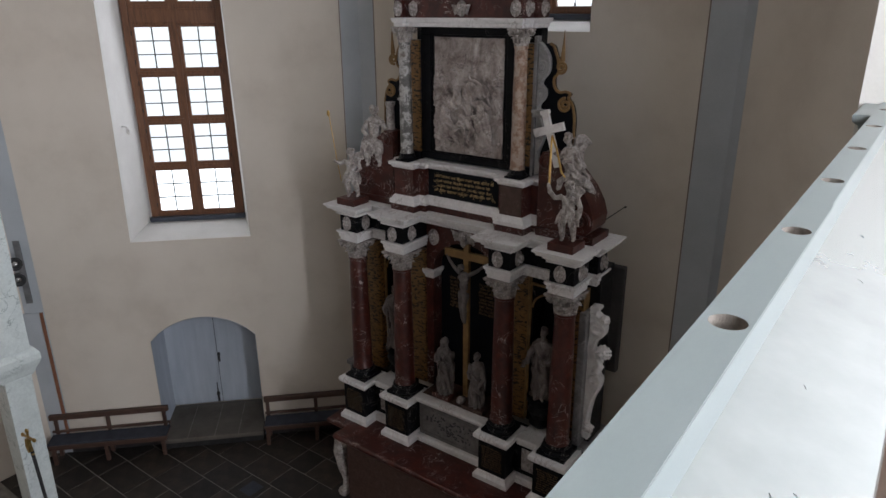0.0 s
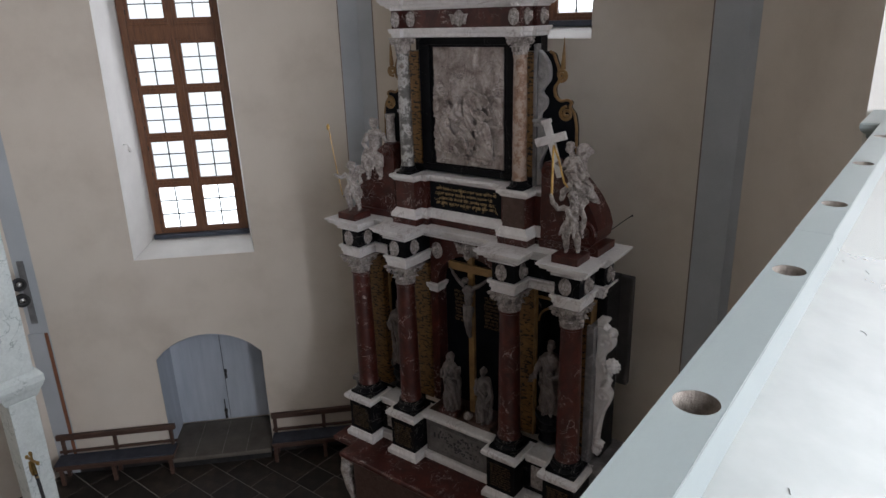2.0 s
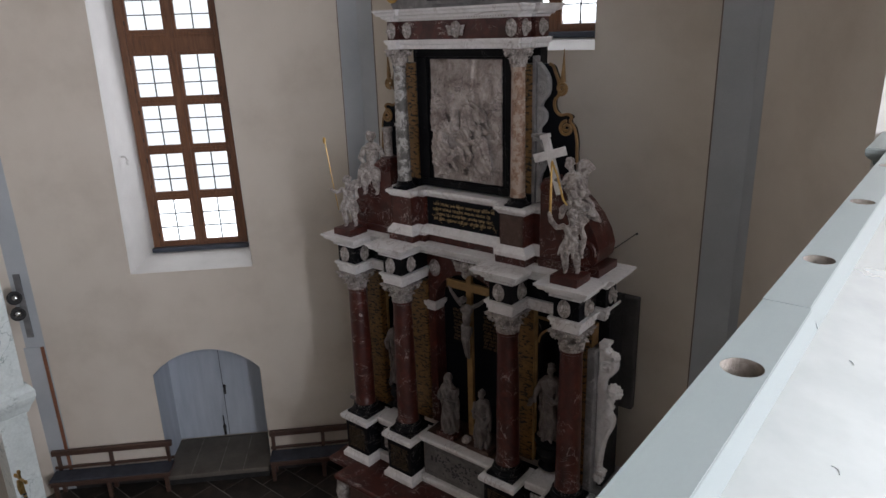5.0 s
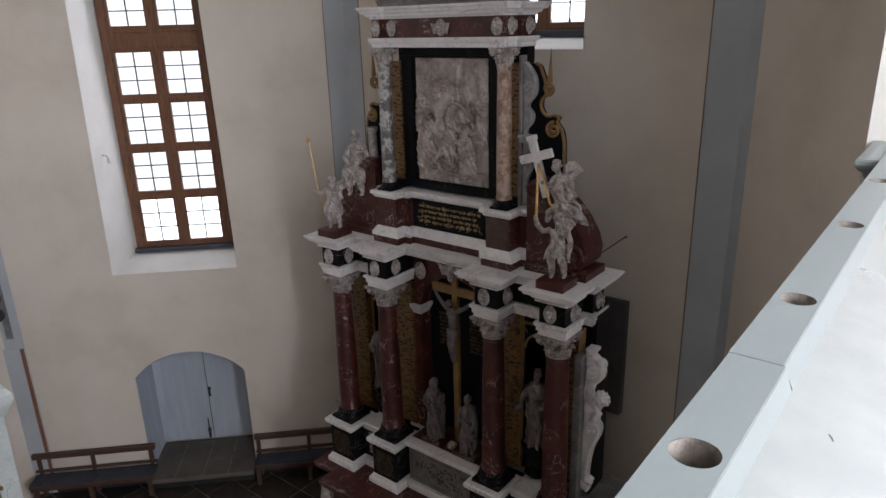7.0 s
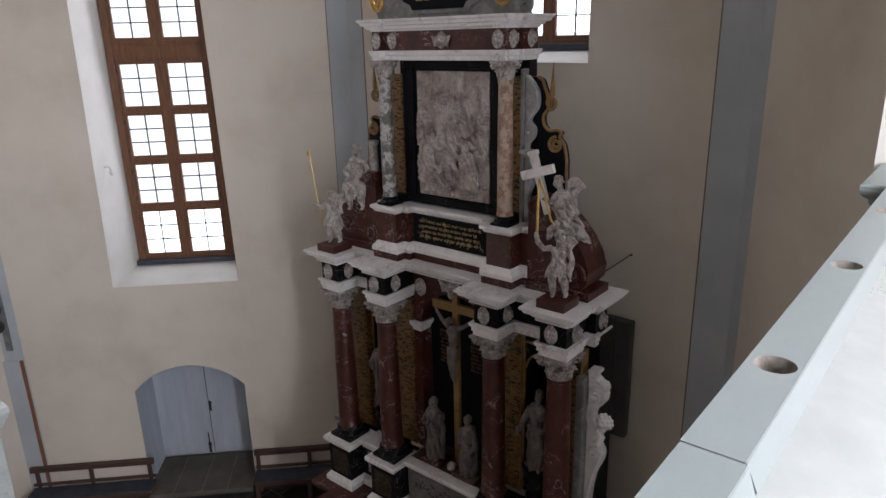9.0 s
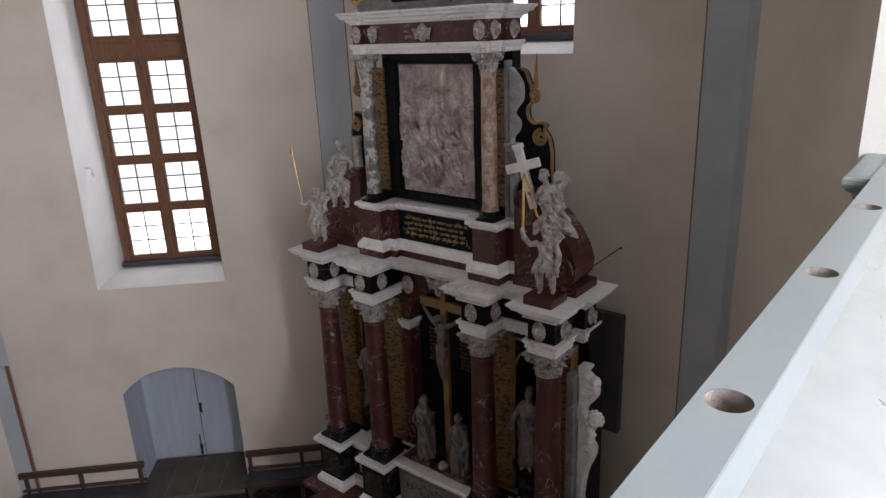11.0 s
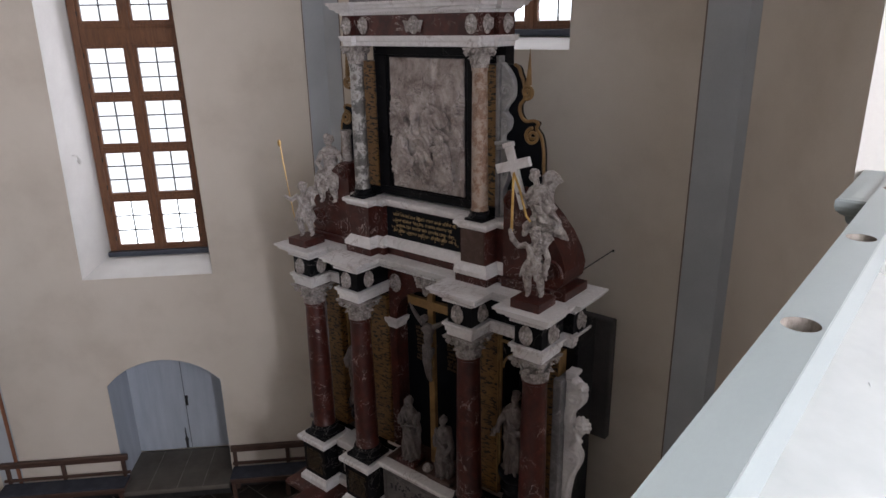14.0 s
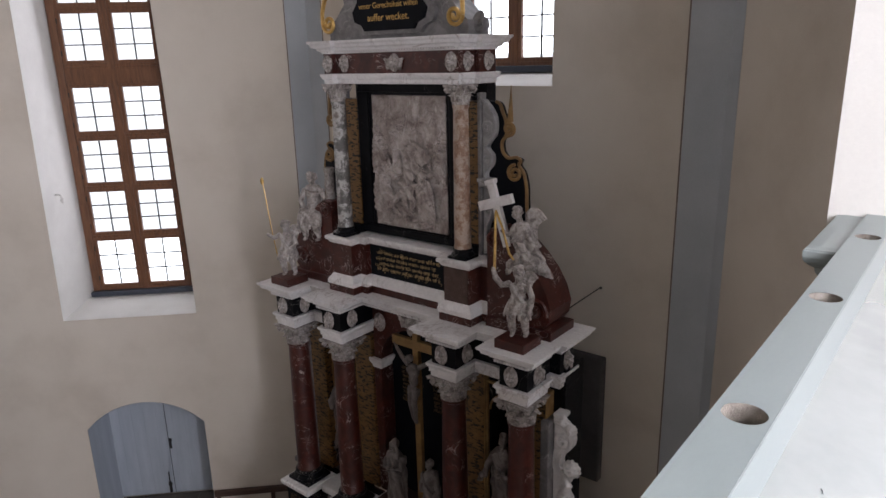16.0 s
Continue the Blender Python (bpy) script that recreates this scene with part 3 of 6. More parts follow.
solid("sky_backdrop", boxed(mid - 3, mid + 3, 2.0, 2.02, 6, 13), SKYLIGHT, "bright overcast sky", "sky", kind="structure", at=(CL, BACK, 0))

# small iron hook with a pale insulator in the window reveal
bm = bmesh.new()
rod(bm, [(-4.26, 0.33, 6.32), (-4.18, 0.33, 6.34), (-4.12, 0.33, 6.33), (-4.10, 0.33, 6.26)], 0.016)
blob(bm, (-4.10, 0.33, 6.24), (0.035, 0.035, 0.05))
solid("wall_hook", bm, REVEAL, "small white hook fixed in the window reveal", "hook", smooth=True, at=(CL, BACK, 0), turn=45)

# ---- the door in its niche ----
LAND = 0.30
d = thing("door_1", (CL + (-3.245) * R2 - 0.9 * R2, BACK - 3.245 * R2 + 0.9 * R2, LAND), "closed pale grey-blue double door in an arched niche", "door", kind="structure", turn=45)
head = [(u + 3.245, z - LAND) for u, z in arc_head(-3.245, 0.965, 2.27, 0.45, 16)]
left = [(-0.965, 0.02)] + [p for p in head if p[0] < -0.02] + [(-0.006, 2.42), (-0.006, 0.02)]
right = [(0.006, 0.02), (0.006, 2.42)] + [p for p in head if p[0] > 0.02] + [(0.965, 0.02)]
for name, o in (("door_leaf", left), ("door_leaf", right)):
    leaf = part(name, plate(o, 0.0, 0.05), DOORPAINT, d)
    s = -1 if o is left else 1
    for k in range(4):
        x = s * (0.14 + 0.22 * k)
        part("board_seam", boxed(x - 0.004, x + 0.004, -0.003, 0.0, 0.05, 1.95), DOORPAINT, leaf)
part("cover_strip", boxed(-0.03, 0.022, -0.018, 0.0, 0.03, 2.40, 0.004), DOORPAINT, d)
# black strip beside the cover strip paints the shaded gap between the leaves
part("gap_shade_strip", boxed(0.022, 0.03, -0.006, 0.0, 0.03, 2.39), IRON, d, "dark strip that paints the shade of the gap")
bm = boxed(-0.075, -0.025, -0.035, -0.018, 0.04, 0.28, 0.006)
box(bm, -0.085, -0.015, -0.03, -0.018, 0.2, 0.26, 0.006)
rod(bm, [(-0.05, -0.035, 0.28), (-0.05, -0.035, 0.5)], 0.011)
part("bolt", bm, IRON, d, "black iron foot bolt")
bm = boxed(-0.07, -0.035, -0.03, -0.018, 2.2, 2.36, 0.005)
part("bolt", bm, IRON, d, "black iron head bolt")
bm = boxed(0.035, 0.075, -0.012, 0.0, 0.98, 1.2, 0.004)
box(bm, 0.03, 0.085, -0.016, 0.0, 1.14, 1.19)
rod(bm, [(0.055, -0.01, 1.12), (0.055, -0.06, 1.12), (0.055, -0.065, 1.08), (0.06, -0.06, 1.02)], 0.011)
part("door_handle", bm, IRON, d, "black iron latch handle")
# the riser's black colour paints the shade under the landing's overhang
solid("landing_riser", boxed(-4.2, -2.3, -0.2, 0.85, 0.0, LAND - 0.1), IRON, "riser recessed below the landing, coloured black for its shade", "step", kind="structure", at=(CL, BACK, 0), turn=45)
solid("door_landing", boxed(-4.22, -2.27, -0.34, 0.9, LAND - 0.1, LAND, 0.02), STEPSTONE, "worn sandstone landing step before the door", "step", kind="structure", at=(CL, BACK, 0), turn=45)
for k in range(1, 4):
    x = -4.22 + 1.95 * k / 4 + (0.03 if k == 2 else 0)
    solid("landing_joint", boxed(x - 0.006, x + 0.006, -0.335, 0.85, LAND, LAND + 0.0015), JOINT, "pale mortar joint in the landing step", "joint", kind="structure", at=(CL, BACK, 0), turn=45)
solid("wall_niche_back", boxed(-4.3, -2.2, 0.96, 1.0, 0.0, 3.0), PLASTER, "plaster behind the door", "wall", kind="structure", at=(CL, BACK, 0), turn=45)


# black boards added on the wall stand in for deep shade below the seats
for u0, u1 in ((-6.0, -4.24), (-2.25, -0.05)):
    solid("baseboard", boxed(u0, u1, -0.02, -0.002, 0.0, 0.39, 0.003), IRON, "black board that stands in for the shade under the bench", "baseboard", kind="structure", at=(CL, BACK, 0), turn=45)


# ---- benches along the wall ----
def bench(length, posts, label):
    b = thing("wall_bench", (0, 0, 0), label, "bench", group="benches along the apse wall")
    part("seat", boxed(0, length, -0.42, -0.05, 0.40, 0.44, 0.01), BENCHWOOD, b)
    part("cushion", boxed(0.01, length - 0.01, -0.41, -0.06, 0.44, 0.475, 0.012), CUSHION, b, "dark blue felt seat pad")
    part("front_rail", boxed(0.02, length - 0.02, -0.40, -0.375, 0.33, 0.40, 0.005), BENCHWOOD, b)
    part("top_rail", boxed(0, length, -0.10, -0.015, 0.80, 0.91, 0.015), BENCHWOOD, b)
    part("lower_rail", boxed(0, length, -0.065, -0.02, 0.50, 0.55, 0.008), BENCHWOOD, b)
    for x in posts:
        part("back_post", boxed(x - 0.035, x + 0.035, -0.065, -0.02, 0.47, 0.81, 0.006), BENCHWOOD, b)
        bm = boxed(x - 0.035, x + 0.035, -0.40, -0.33, 0.0, 0.40, 0.006)
        part("leg", bm, BENCHWOOD, b)
        part("leg", boxed(x - 0.035, x + 0.035, -0.1, -0.03, 0.0, 0.40, 0.006), BENCHWOOD, b)
    part("end_brace", plate([(posts[-1] + 0.0, 0.475), (posts[-1] + 0.04, 0.475), (posts[-1] + 0.04, 0.8), (posts[-1], 0.8)], -0.11, -0.065), BENCHWOOD, b)
    return b


b = bench(2.2, [0.1, 1.05, 2.1], "brown wooden wall bench with a dark blue seat pad")
b.matrix_world = pose(CL - 6.28 * R2, BACK - 6.28 * R2, 0, 0, 0, 45)
b = bench(2.0, [0.06, 1.02, 1.9], "brown wooden wall bench with dark blue pad beside the altar")
b.matrix_world = pose(CL - 2.24 * R2, BACK - 2.24 * R2, 0, 0, 0, 45)


def sculpt(bm, name, material, voxel, soften=2, folds=None, seed=0, chisel=0.004):
    """Melts overlapping masses into one carved skin and cuts folds into it."""
    bmesh.ops.recalc_face_normals(bm, faces=bm.faces)
    clay = bpy.data.meshes.new("clay")
    bm.to_mesh(clay)
    bm.free()
    tmp = bpy.data.objects.new("clay", clay)
    scene.collection.objects.link(tmp)
    r = tmp.modifiers.new("skin", "REMESH")
    r.mode, r.voxel_size = "VOXEL", voxel
    if soften:
        f = tmp.modifiers.new("soften", "SMOOTH")
        f.iterations, f.factor = soften, 0.5
    bpy.context.view_layer.update()
    me = bpy.data.meshes.new_from_object(tmp.evaluated_get(bpy.context.evaluated_depsgraph_get()))
    bpy.data.objects.remove(tmp)
    me.name = name
    off = Vector((seed * 1.7, seed * 0.9, seed * 0.3))
    move = []
    for v in me.vertices:
        d = chisel * noise.noise(v.co * 34 + off) + chisel * 0.6 * noise.noise(v.co * 80 + off)
        if folds:
            d += folds(v.co)
        move.append(v.co + v.normal * d)
    for v, c in zip(me.vertices, move):
        v.co = c
    me.materials.clear()
    me.materials.append(material)
    me.polygons.foreach_set("use_smooth", [True] * len(me.polygons))
    return me


def carved_head(bm, c, r, turn=0.0, hair="curls", q=None):
    """A head as plain masses: skull, jaw, nose, brow, and hair, a hood or a beard."""
    m = Matrix.Rotation(turn, 3, "Z")
    at = lambda x, y, z: Vector(c) + m @ Vector((x, y, z)) * r
    blob(bm, at(0, 0.08, 0.12), (r * 0.84, r * 0.92, r * 0.95), 2)
    blob(bm, at(0, -0.28, -0.3), (r * 0.58, r * 0.6, r * 0.72), 2)
    blob(bm, at(0, -0.86, -0.12), (r * 0.14, r * 0.2, r * 0.26), 1)
    for e in (-1, 1):
        blob(bm, at(e * 0.36, -0.68, -0.28), (r * 0.26, r * 0.22, r * 0.24), 1)
        blob(bm, at(e * 0.3, -0.76, 0.22), (r * 0.26, r * 0.16, r * 0.1), 1)
    if hair in ("curls", "beard"):
        for j in range(22):
            a, e = q.uniform(0.1, math.pi - 0.1) + (math.pi if j % 5 == 0 else 0), q.uniform(-0.3, 1.2)
            if math.sin(a) < 0 and e < 0.55:
                e = 0.7
            blob(bm, at(0.86 * math.cos(a) * math.cos(e), 0.08 + 0.95 * math.sin(a) * math.cos(e), 0.2 + 0.95 * math.sin(e)), (r * 0.3,) * 3, 1)
    if hair == "beard":
        for j in range(7):
            blob(bm, at(0.1 * (j - 3), -0.5 - 0.06 * (j % 2), -0.95 - 0.12 * (3 - abs(j - 3))), (r * 0.2, r * 0.22, r * 0.42), 1)
    if hair == "hood":
        blob(bm, at(0, 0.32, 0.16), (r * 1.15, r * 0.98, r * 1.2), 2)
        for e in (-1, 1):
            rod(bm, [at(e * 0.75, -0.45, 0.6), at(e * 0.95, -0.35, -0.2), at(e * 1.0, -0.3, -1.1), at(e * 1.3, -0.2, -2.0)], [r * 0.26, r * 0.3, r * 0.36, r * 0.4], 8)


# ---- the altar ----
OY = 7.0
altar = thing("altar_retable", (AX, OY, 0), "two-storey baroque marble altar with red columns, black panels and white cornices", "altar")
Y = lambda y: y - OY
rng = random.Random(5)
IN, OUT = 0.89, 1.785          # column offsets
PW = 0.285                    # half a pedestal cap
PY = 6.75                     # pedestal axis
CY = 6.77                     # column axis

# steps and table
step = solid("altar_step", moulding(rect(AX - 2.3, AX + 2.3, 5.75, BACK - 0.3), [(0, 0), (0, 0.15), (0.03, 0.155), (0.03, 0.18)]), SLATE, "dark slate step below the altar", "step", kind="structure")
mensa = [(-2.2, Y(6.34)), (-1.78, Y(6.34)), (-1.78, Y(6.06)), (1.78, Y(6.06)), (1.78, Y(6.34)), (2.2, Y(6.34)), (2.2, Y(7.9)), (-2.2, Y(7.9))]
part("table_block", moulding([(x * 0.97, y + (0.1 if y < 0 else 0)) for x, y in mensa], [(0, 0.18), (0, 0.3), (-0.03, 0.33), (-0.03, 1.6), (0.0, 1.63)]), BROWN_M, altar, "brown stone altar table front")
part("table_slab", moulding(mensa, [(-0.03, 1.63), (0.02, 1.655), (0.04, 1.69), (0.04, 1.735), (0.025, 1.757), (0.0, 1.76)]), RED_M, altar, "red veined marble table slab")
for s in (-1, 1):
    bm = bmesh.new()
    rod(bm, spiral(s * 1.86, 1.47, 0.125, 1.4, math.pi / 2, -s, y=Y(6.3)), 0.06, 8)
    rod(bm, [(s * 1.95, Y(6.3), 1.42), (s * 1.98, Y(6.3), 1.2), (s * 1.92, Y(6.3), 0.9), (s * 1.84, Y(6.3), 0.7), (s * 1.86, Y(6.3), 0.5), (s * 1.95, Y(6.3), 0.38)], [0.1, 0.11, 0.09, 0.07, 0.08, 0.10], 10)
    blob(bm, (s * 1.86, Y(6.28), 1.47), (0.06, 0.06, 0.06))
    part("scroll_console", bm, STATUE_M, altar, "carved alabaster scroll", smooth=True)

# pedestals
cap_m = finish(moulding(rect(-0.225, 0.225, -0.225, 0.225), [(0, 2.40), (0.02, 2.42), (0.045, 2.445), (0.06, 2.47), (0.06, 2.515), (0.05, 2.53)]), "pedestal_cap", WHITE_M)
base_m = finish(moulding(rect(-0.225, 0.225, -0.225, 0.225), [(0.06, 1.76), (0.06, 1.83), (0.045, 1.85), (0.03, 1.865), (0.015, 1.895), (0, 1.90)]), "pedestal_base", WHITE_M)
for x in (-OUT, -IN, IN, OUT):
    ped = part("pedestal", boxed(x - 0.225, x + 0.225, Y(PY) - 0.225, Y(PY) + 0.5, 1.90, 2.40), BLACK_M, altar, "black marble pedestal with gold script")
    part("pedestal_cap", cap_m, None, ped, "white alabaster cap", at=(x, Y(PY), 0))
    part("pedestal_base", base_m, None, ped, "white alabaster base", at=(x, Y(PY), 0))
    tagged(part("script", script_bars(x - 0.17, x + 0.17, 1.96, 2.34, Y(PY) - 0.226, 10, rng, small=0.007), SCRIPT, ped, "gold script"), kind="stuff")

# recessed plinths between the pedestals
for s in (-1, 1):
    c = s * (IN + OUT) / 2
    pl = part("plinth", boxed(c - 0.22, c + 0.22, Y(6.790), Y(7.4), 1.90, 2.41), BLACK_M, altar)
    part("plinth_cap", boxed(c - 0.17, c + 0.17, Y(6.730), Y(7.4), 2.41, 2.525, 0.02), WHITE_M, pl, "white alabaster ledge")
    part("plinth_base", boxed(c - 0.165, c + 0.165, Y(6.710), Y(7.4), 1.76, 1.89, 0.02), WHITE_M, pl, "white alabaster base")
    part("relief_tablet", boxed(c - 0.1, c + 0.1, Y(6.775), Y(6.790), 1.98, 2.34, 0.006), STATUE_M, pl, "small alabaster tablet")
    for k in range(5):
        bmk = bmesh.new()
        blob(bmk, (c + rng.uniform(-0.06, 0.06), Y(6.775), 2.05 + 0.06 * k), (0.035, 0.018, 0.035), 1)
        part("tablet_boss", bmk, STATUE_M, pl, smooth=True)
    o = s * (OUT + 0.36)
    part("side_plinth", moulding(rect(o - 0.17, o + 0.17, Y(7.0), Y(7.7)), [(0.03, 1.76), (0.03, 1.87), (0.0, 1.9), (0.0, 2.42), (0.04, 2.46), (0.04, 2.53)]), GREY_M, altar)

# inscription panel of the predella with its ledge
panel = part("predella", boxed(-0.6, 0.6, Y(6.76), Y(7.4), 1.76, 2.44), PREDELLA, altar, "grey alabaster predella with dark carved lettering")
part("predella_frame", moulding(rect(-0.6, 0.6, Y(6.74), Y(7.3)), [(0.0, 2.44), (0.02, 2.46), (0.05, 2.50), (0.05, 2.53), (0.03, 2.545)]), WHITE_M, panel)
part("predella_foot", boxed(-0.61, 0.61, Y(6.68), Y(6.86), 1.76, 1.88, 0.025), WHITE_M, panel)
for x0, x1, z0, z1 in ((-0.56, 0.56, 2.36, 2.38), (-0.56, 0.56, 1.93, 1.95), (-0.56, -0.54, 1.95, 2.36), (0.54, 0.56, 1.95, 2.36)):
    part("panel_border", boxed(x0, x1, Y(6.746), Y(6.76), z0, z1, 0.003), PREDELLA, panel)
bm = bmesh.new()
for k in range(90):
    x, z = max(-0.4, min(0.5, rng.gauss(0.08, 0.22))), rng.uniform(2.0, 2.31)
    blob(bm, (x, Y(6.758), z), (rng.uniform(0.008, 0.03), 0.01, rng.uniform(0.008, 0.022)), 1)
for x in (-0.46, -0.38):
    box(bm, x, x + 0.03, Y(6.752), Y(6.76), 2.16, 2.24)
tagged(part("carved_script", bm, LEAD, panel, "dark engraved script and figures", smooth=True), kind="stuff")
part("niche_floor", boxed(-0.62, 0.62, Y(6.86), Y(7.75), 2.44, 2.55, 0.01), BROWN_M, altar)


# columns
def leaf(bm, ang, r0, z0, h, w, curl, t=0.012):
    """One acanthus leaf: a tapering strip that bends outwards."""
    prev = None
    ca, sa = math.cos(ang), math.sin(ang)
    for k in range(6):
        f = k / 5
        r = r0 + curl * f ** 3
        z = z0 + h * (f if f < 0.85 else 0.85 - (f - 0.85) * 1.2)
        hw = w * (0.55 + 0.6 * math.sin(math.pi * min(f * 1.05, 1))) * 0.5
        ring = [bm.verts.new((rr * ca - s * hw * sa, rr * sa + s * hw * ca, z)) for rr, s in ((r, -1), (r + t * 1.6, 0), (r, 1), (r - t, 0))]
        if prev:
            for j in range(4):
                bm.faces.new((prev[j], prev[(j + 1) % 4], ring[(j + 1) % 4], ring[j]))
        else:
            bm.faces.new(ring[::-1])
        prev = ring
    bm.faces.new(prev)


def capital(r, h, z):
    bm = bmesh.new()
    lathe(bm, [(r * 1.1, z), (r * 1.14, z + 0.012), (r * 1.06, z + 0.03), (r * 0.98, z + 0.04), (r * 1.02, z + h * 0.5), (r * 1.25, z + h * 0.82), (r * 1.3, z + h * 0.86)], 20)
    for k in range(8):
        leaf(bm, 2 * math.pi * (k + 0.5) / 8, r * 1.02, z + 0.03, h * 0.42, r * 0.72, r * 0.42)
        leaf(bm, 2 * math.pi * k / 8, r * 1.02, z + h * 0.2, h * 0.55, r * 0.72, r * 0.5)
    for k in range(4):
        a = math.pi / 4 + k * math.pi / 2
        pts = [(math.cos(a) * q, math.sin(a) * q, zz) for q, zz in ((r * 1.05, z + h * 0.45), (r * 1.3, z + h * 0.75), (r * 1.72, z + h * 0.86), (r * 1.86, z + h * 0.74), (r * 1.74, z + h * 0.64), (r * 1.62, z + h * 0.72))]
        rod(bm, pts, [0.012, 0.018, 0.026, 0.026, 0.024, 0.02], 6)
        blob(bm, (math.cos(a) * r * 1.72, math.sin(a) * r * 1.72, z + h * 0.74), (0.03, 0.03, 0.035), 1)
        b = k * math.pi / 2
        blob(bm, (math.cos(b) * r * 1.4, math.sin(b) * r * 1.4, z + h * 0.86), (0.03, 0.03, 0.03), 1)
    s = r * 1.55
    ab = [(-s, -s), (0, -s * 0.84), (s, -s), (s * 0.84, 0), (s, s), (0, s * 0.84), (-s, s), (-s * 0.84, 0)]
    lo = [bm.verts.new((x, y, z + h * 0.87)) for x, y in ab]
    hi = [bm.verts.new((x * 1.06, y * 1.06, z + h)) for x, y in ab]
    for k in range(8):
        bm.faces.new((lo[k], lo[(k + 1) % 8], hi[(k + 1) % 8], hi[k]))
    bm.faces.new(lo[::-1])
    bm.faces.new(hi)
    return bm


def shaft(r0, r1, z0, z1, segs=28):
    n = 10
    pr = [(r0 * 1.08, z0), (r0 * 1.08, z0 + 0.02), (r0, z0 + 0.04)]
    pr += [(r0 + (r1 - r0) * (k / n) ** 1.6, z0 + 0.04 + (z1 - z0 - 0.08) * k / n) for k in range(1, n + 1)]
    pr += [(r1 * 1.1, z1 - 0.03), (r1 * 1.1, z1)]
    return lathe(bmesh.new(), pr, segs)


def column_base(r, z0, z1):
    bm = boxed(-r * 1.36, r * 1.36, -r * 1.36, r * 1.36, z0, z0 + (z1 - z0) * 0.25, 0.006)
    h = z1 - z0
    pr = [(r * 1.34, z0 + h * 0.25), (r * 1.42, z0 + h * 0.36), (r * 1.34, z0 + h * 0.48), (r * 1.2, z0 + h * 0.54), (r * 1.15, z0 + h * 0.66), (r * 1.2, z0 + h * 0.74), (r * 1.24, z0 + h * 0.84), (r * 1.18, z0 + h * 0.95), (r * 1.1, z1)]
    lathe(bm, pr, 28)
    return bm


lo_shaft = finish(shaft(0.155, 0.132, 2.71, 4.64), "column", RED_M, True)
lo_base = finish(column_base(0.155, 2.53, 2.71), "column_base", BLACK_M, True)
lo_cap = finish(capital(0.132, 0.27, 4.64), "capital", STATUE_M, True)
for x in (-OUT, -IN, IN, OUT):
    c = part("column", lo_shaft, None, altar, "red veined marble column", at=(x, Y(CY), 0), turn=rng.uniform(0, 360))
    t = math.degrees(-c.matrix_basis.to_euler().z)
    part("column_base", lo_base, None, c, "black marble base", turn=t)
    part("capital", lo_cap, None, c, "carved alabaster leaf capital", turn=t)

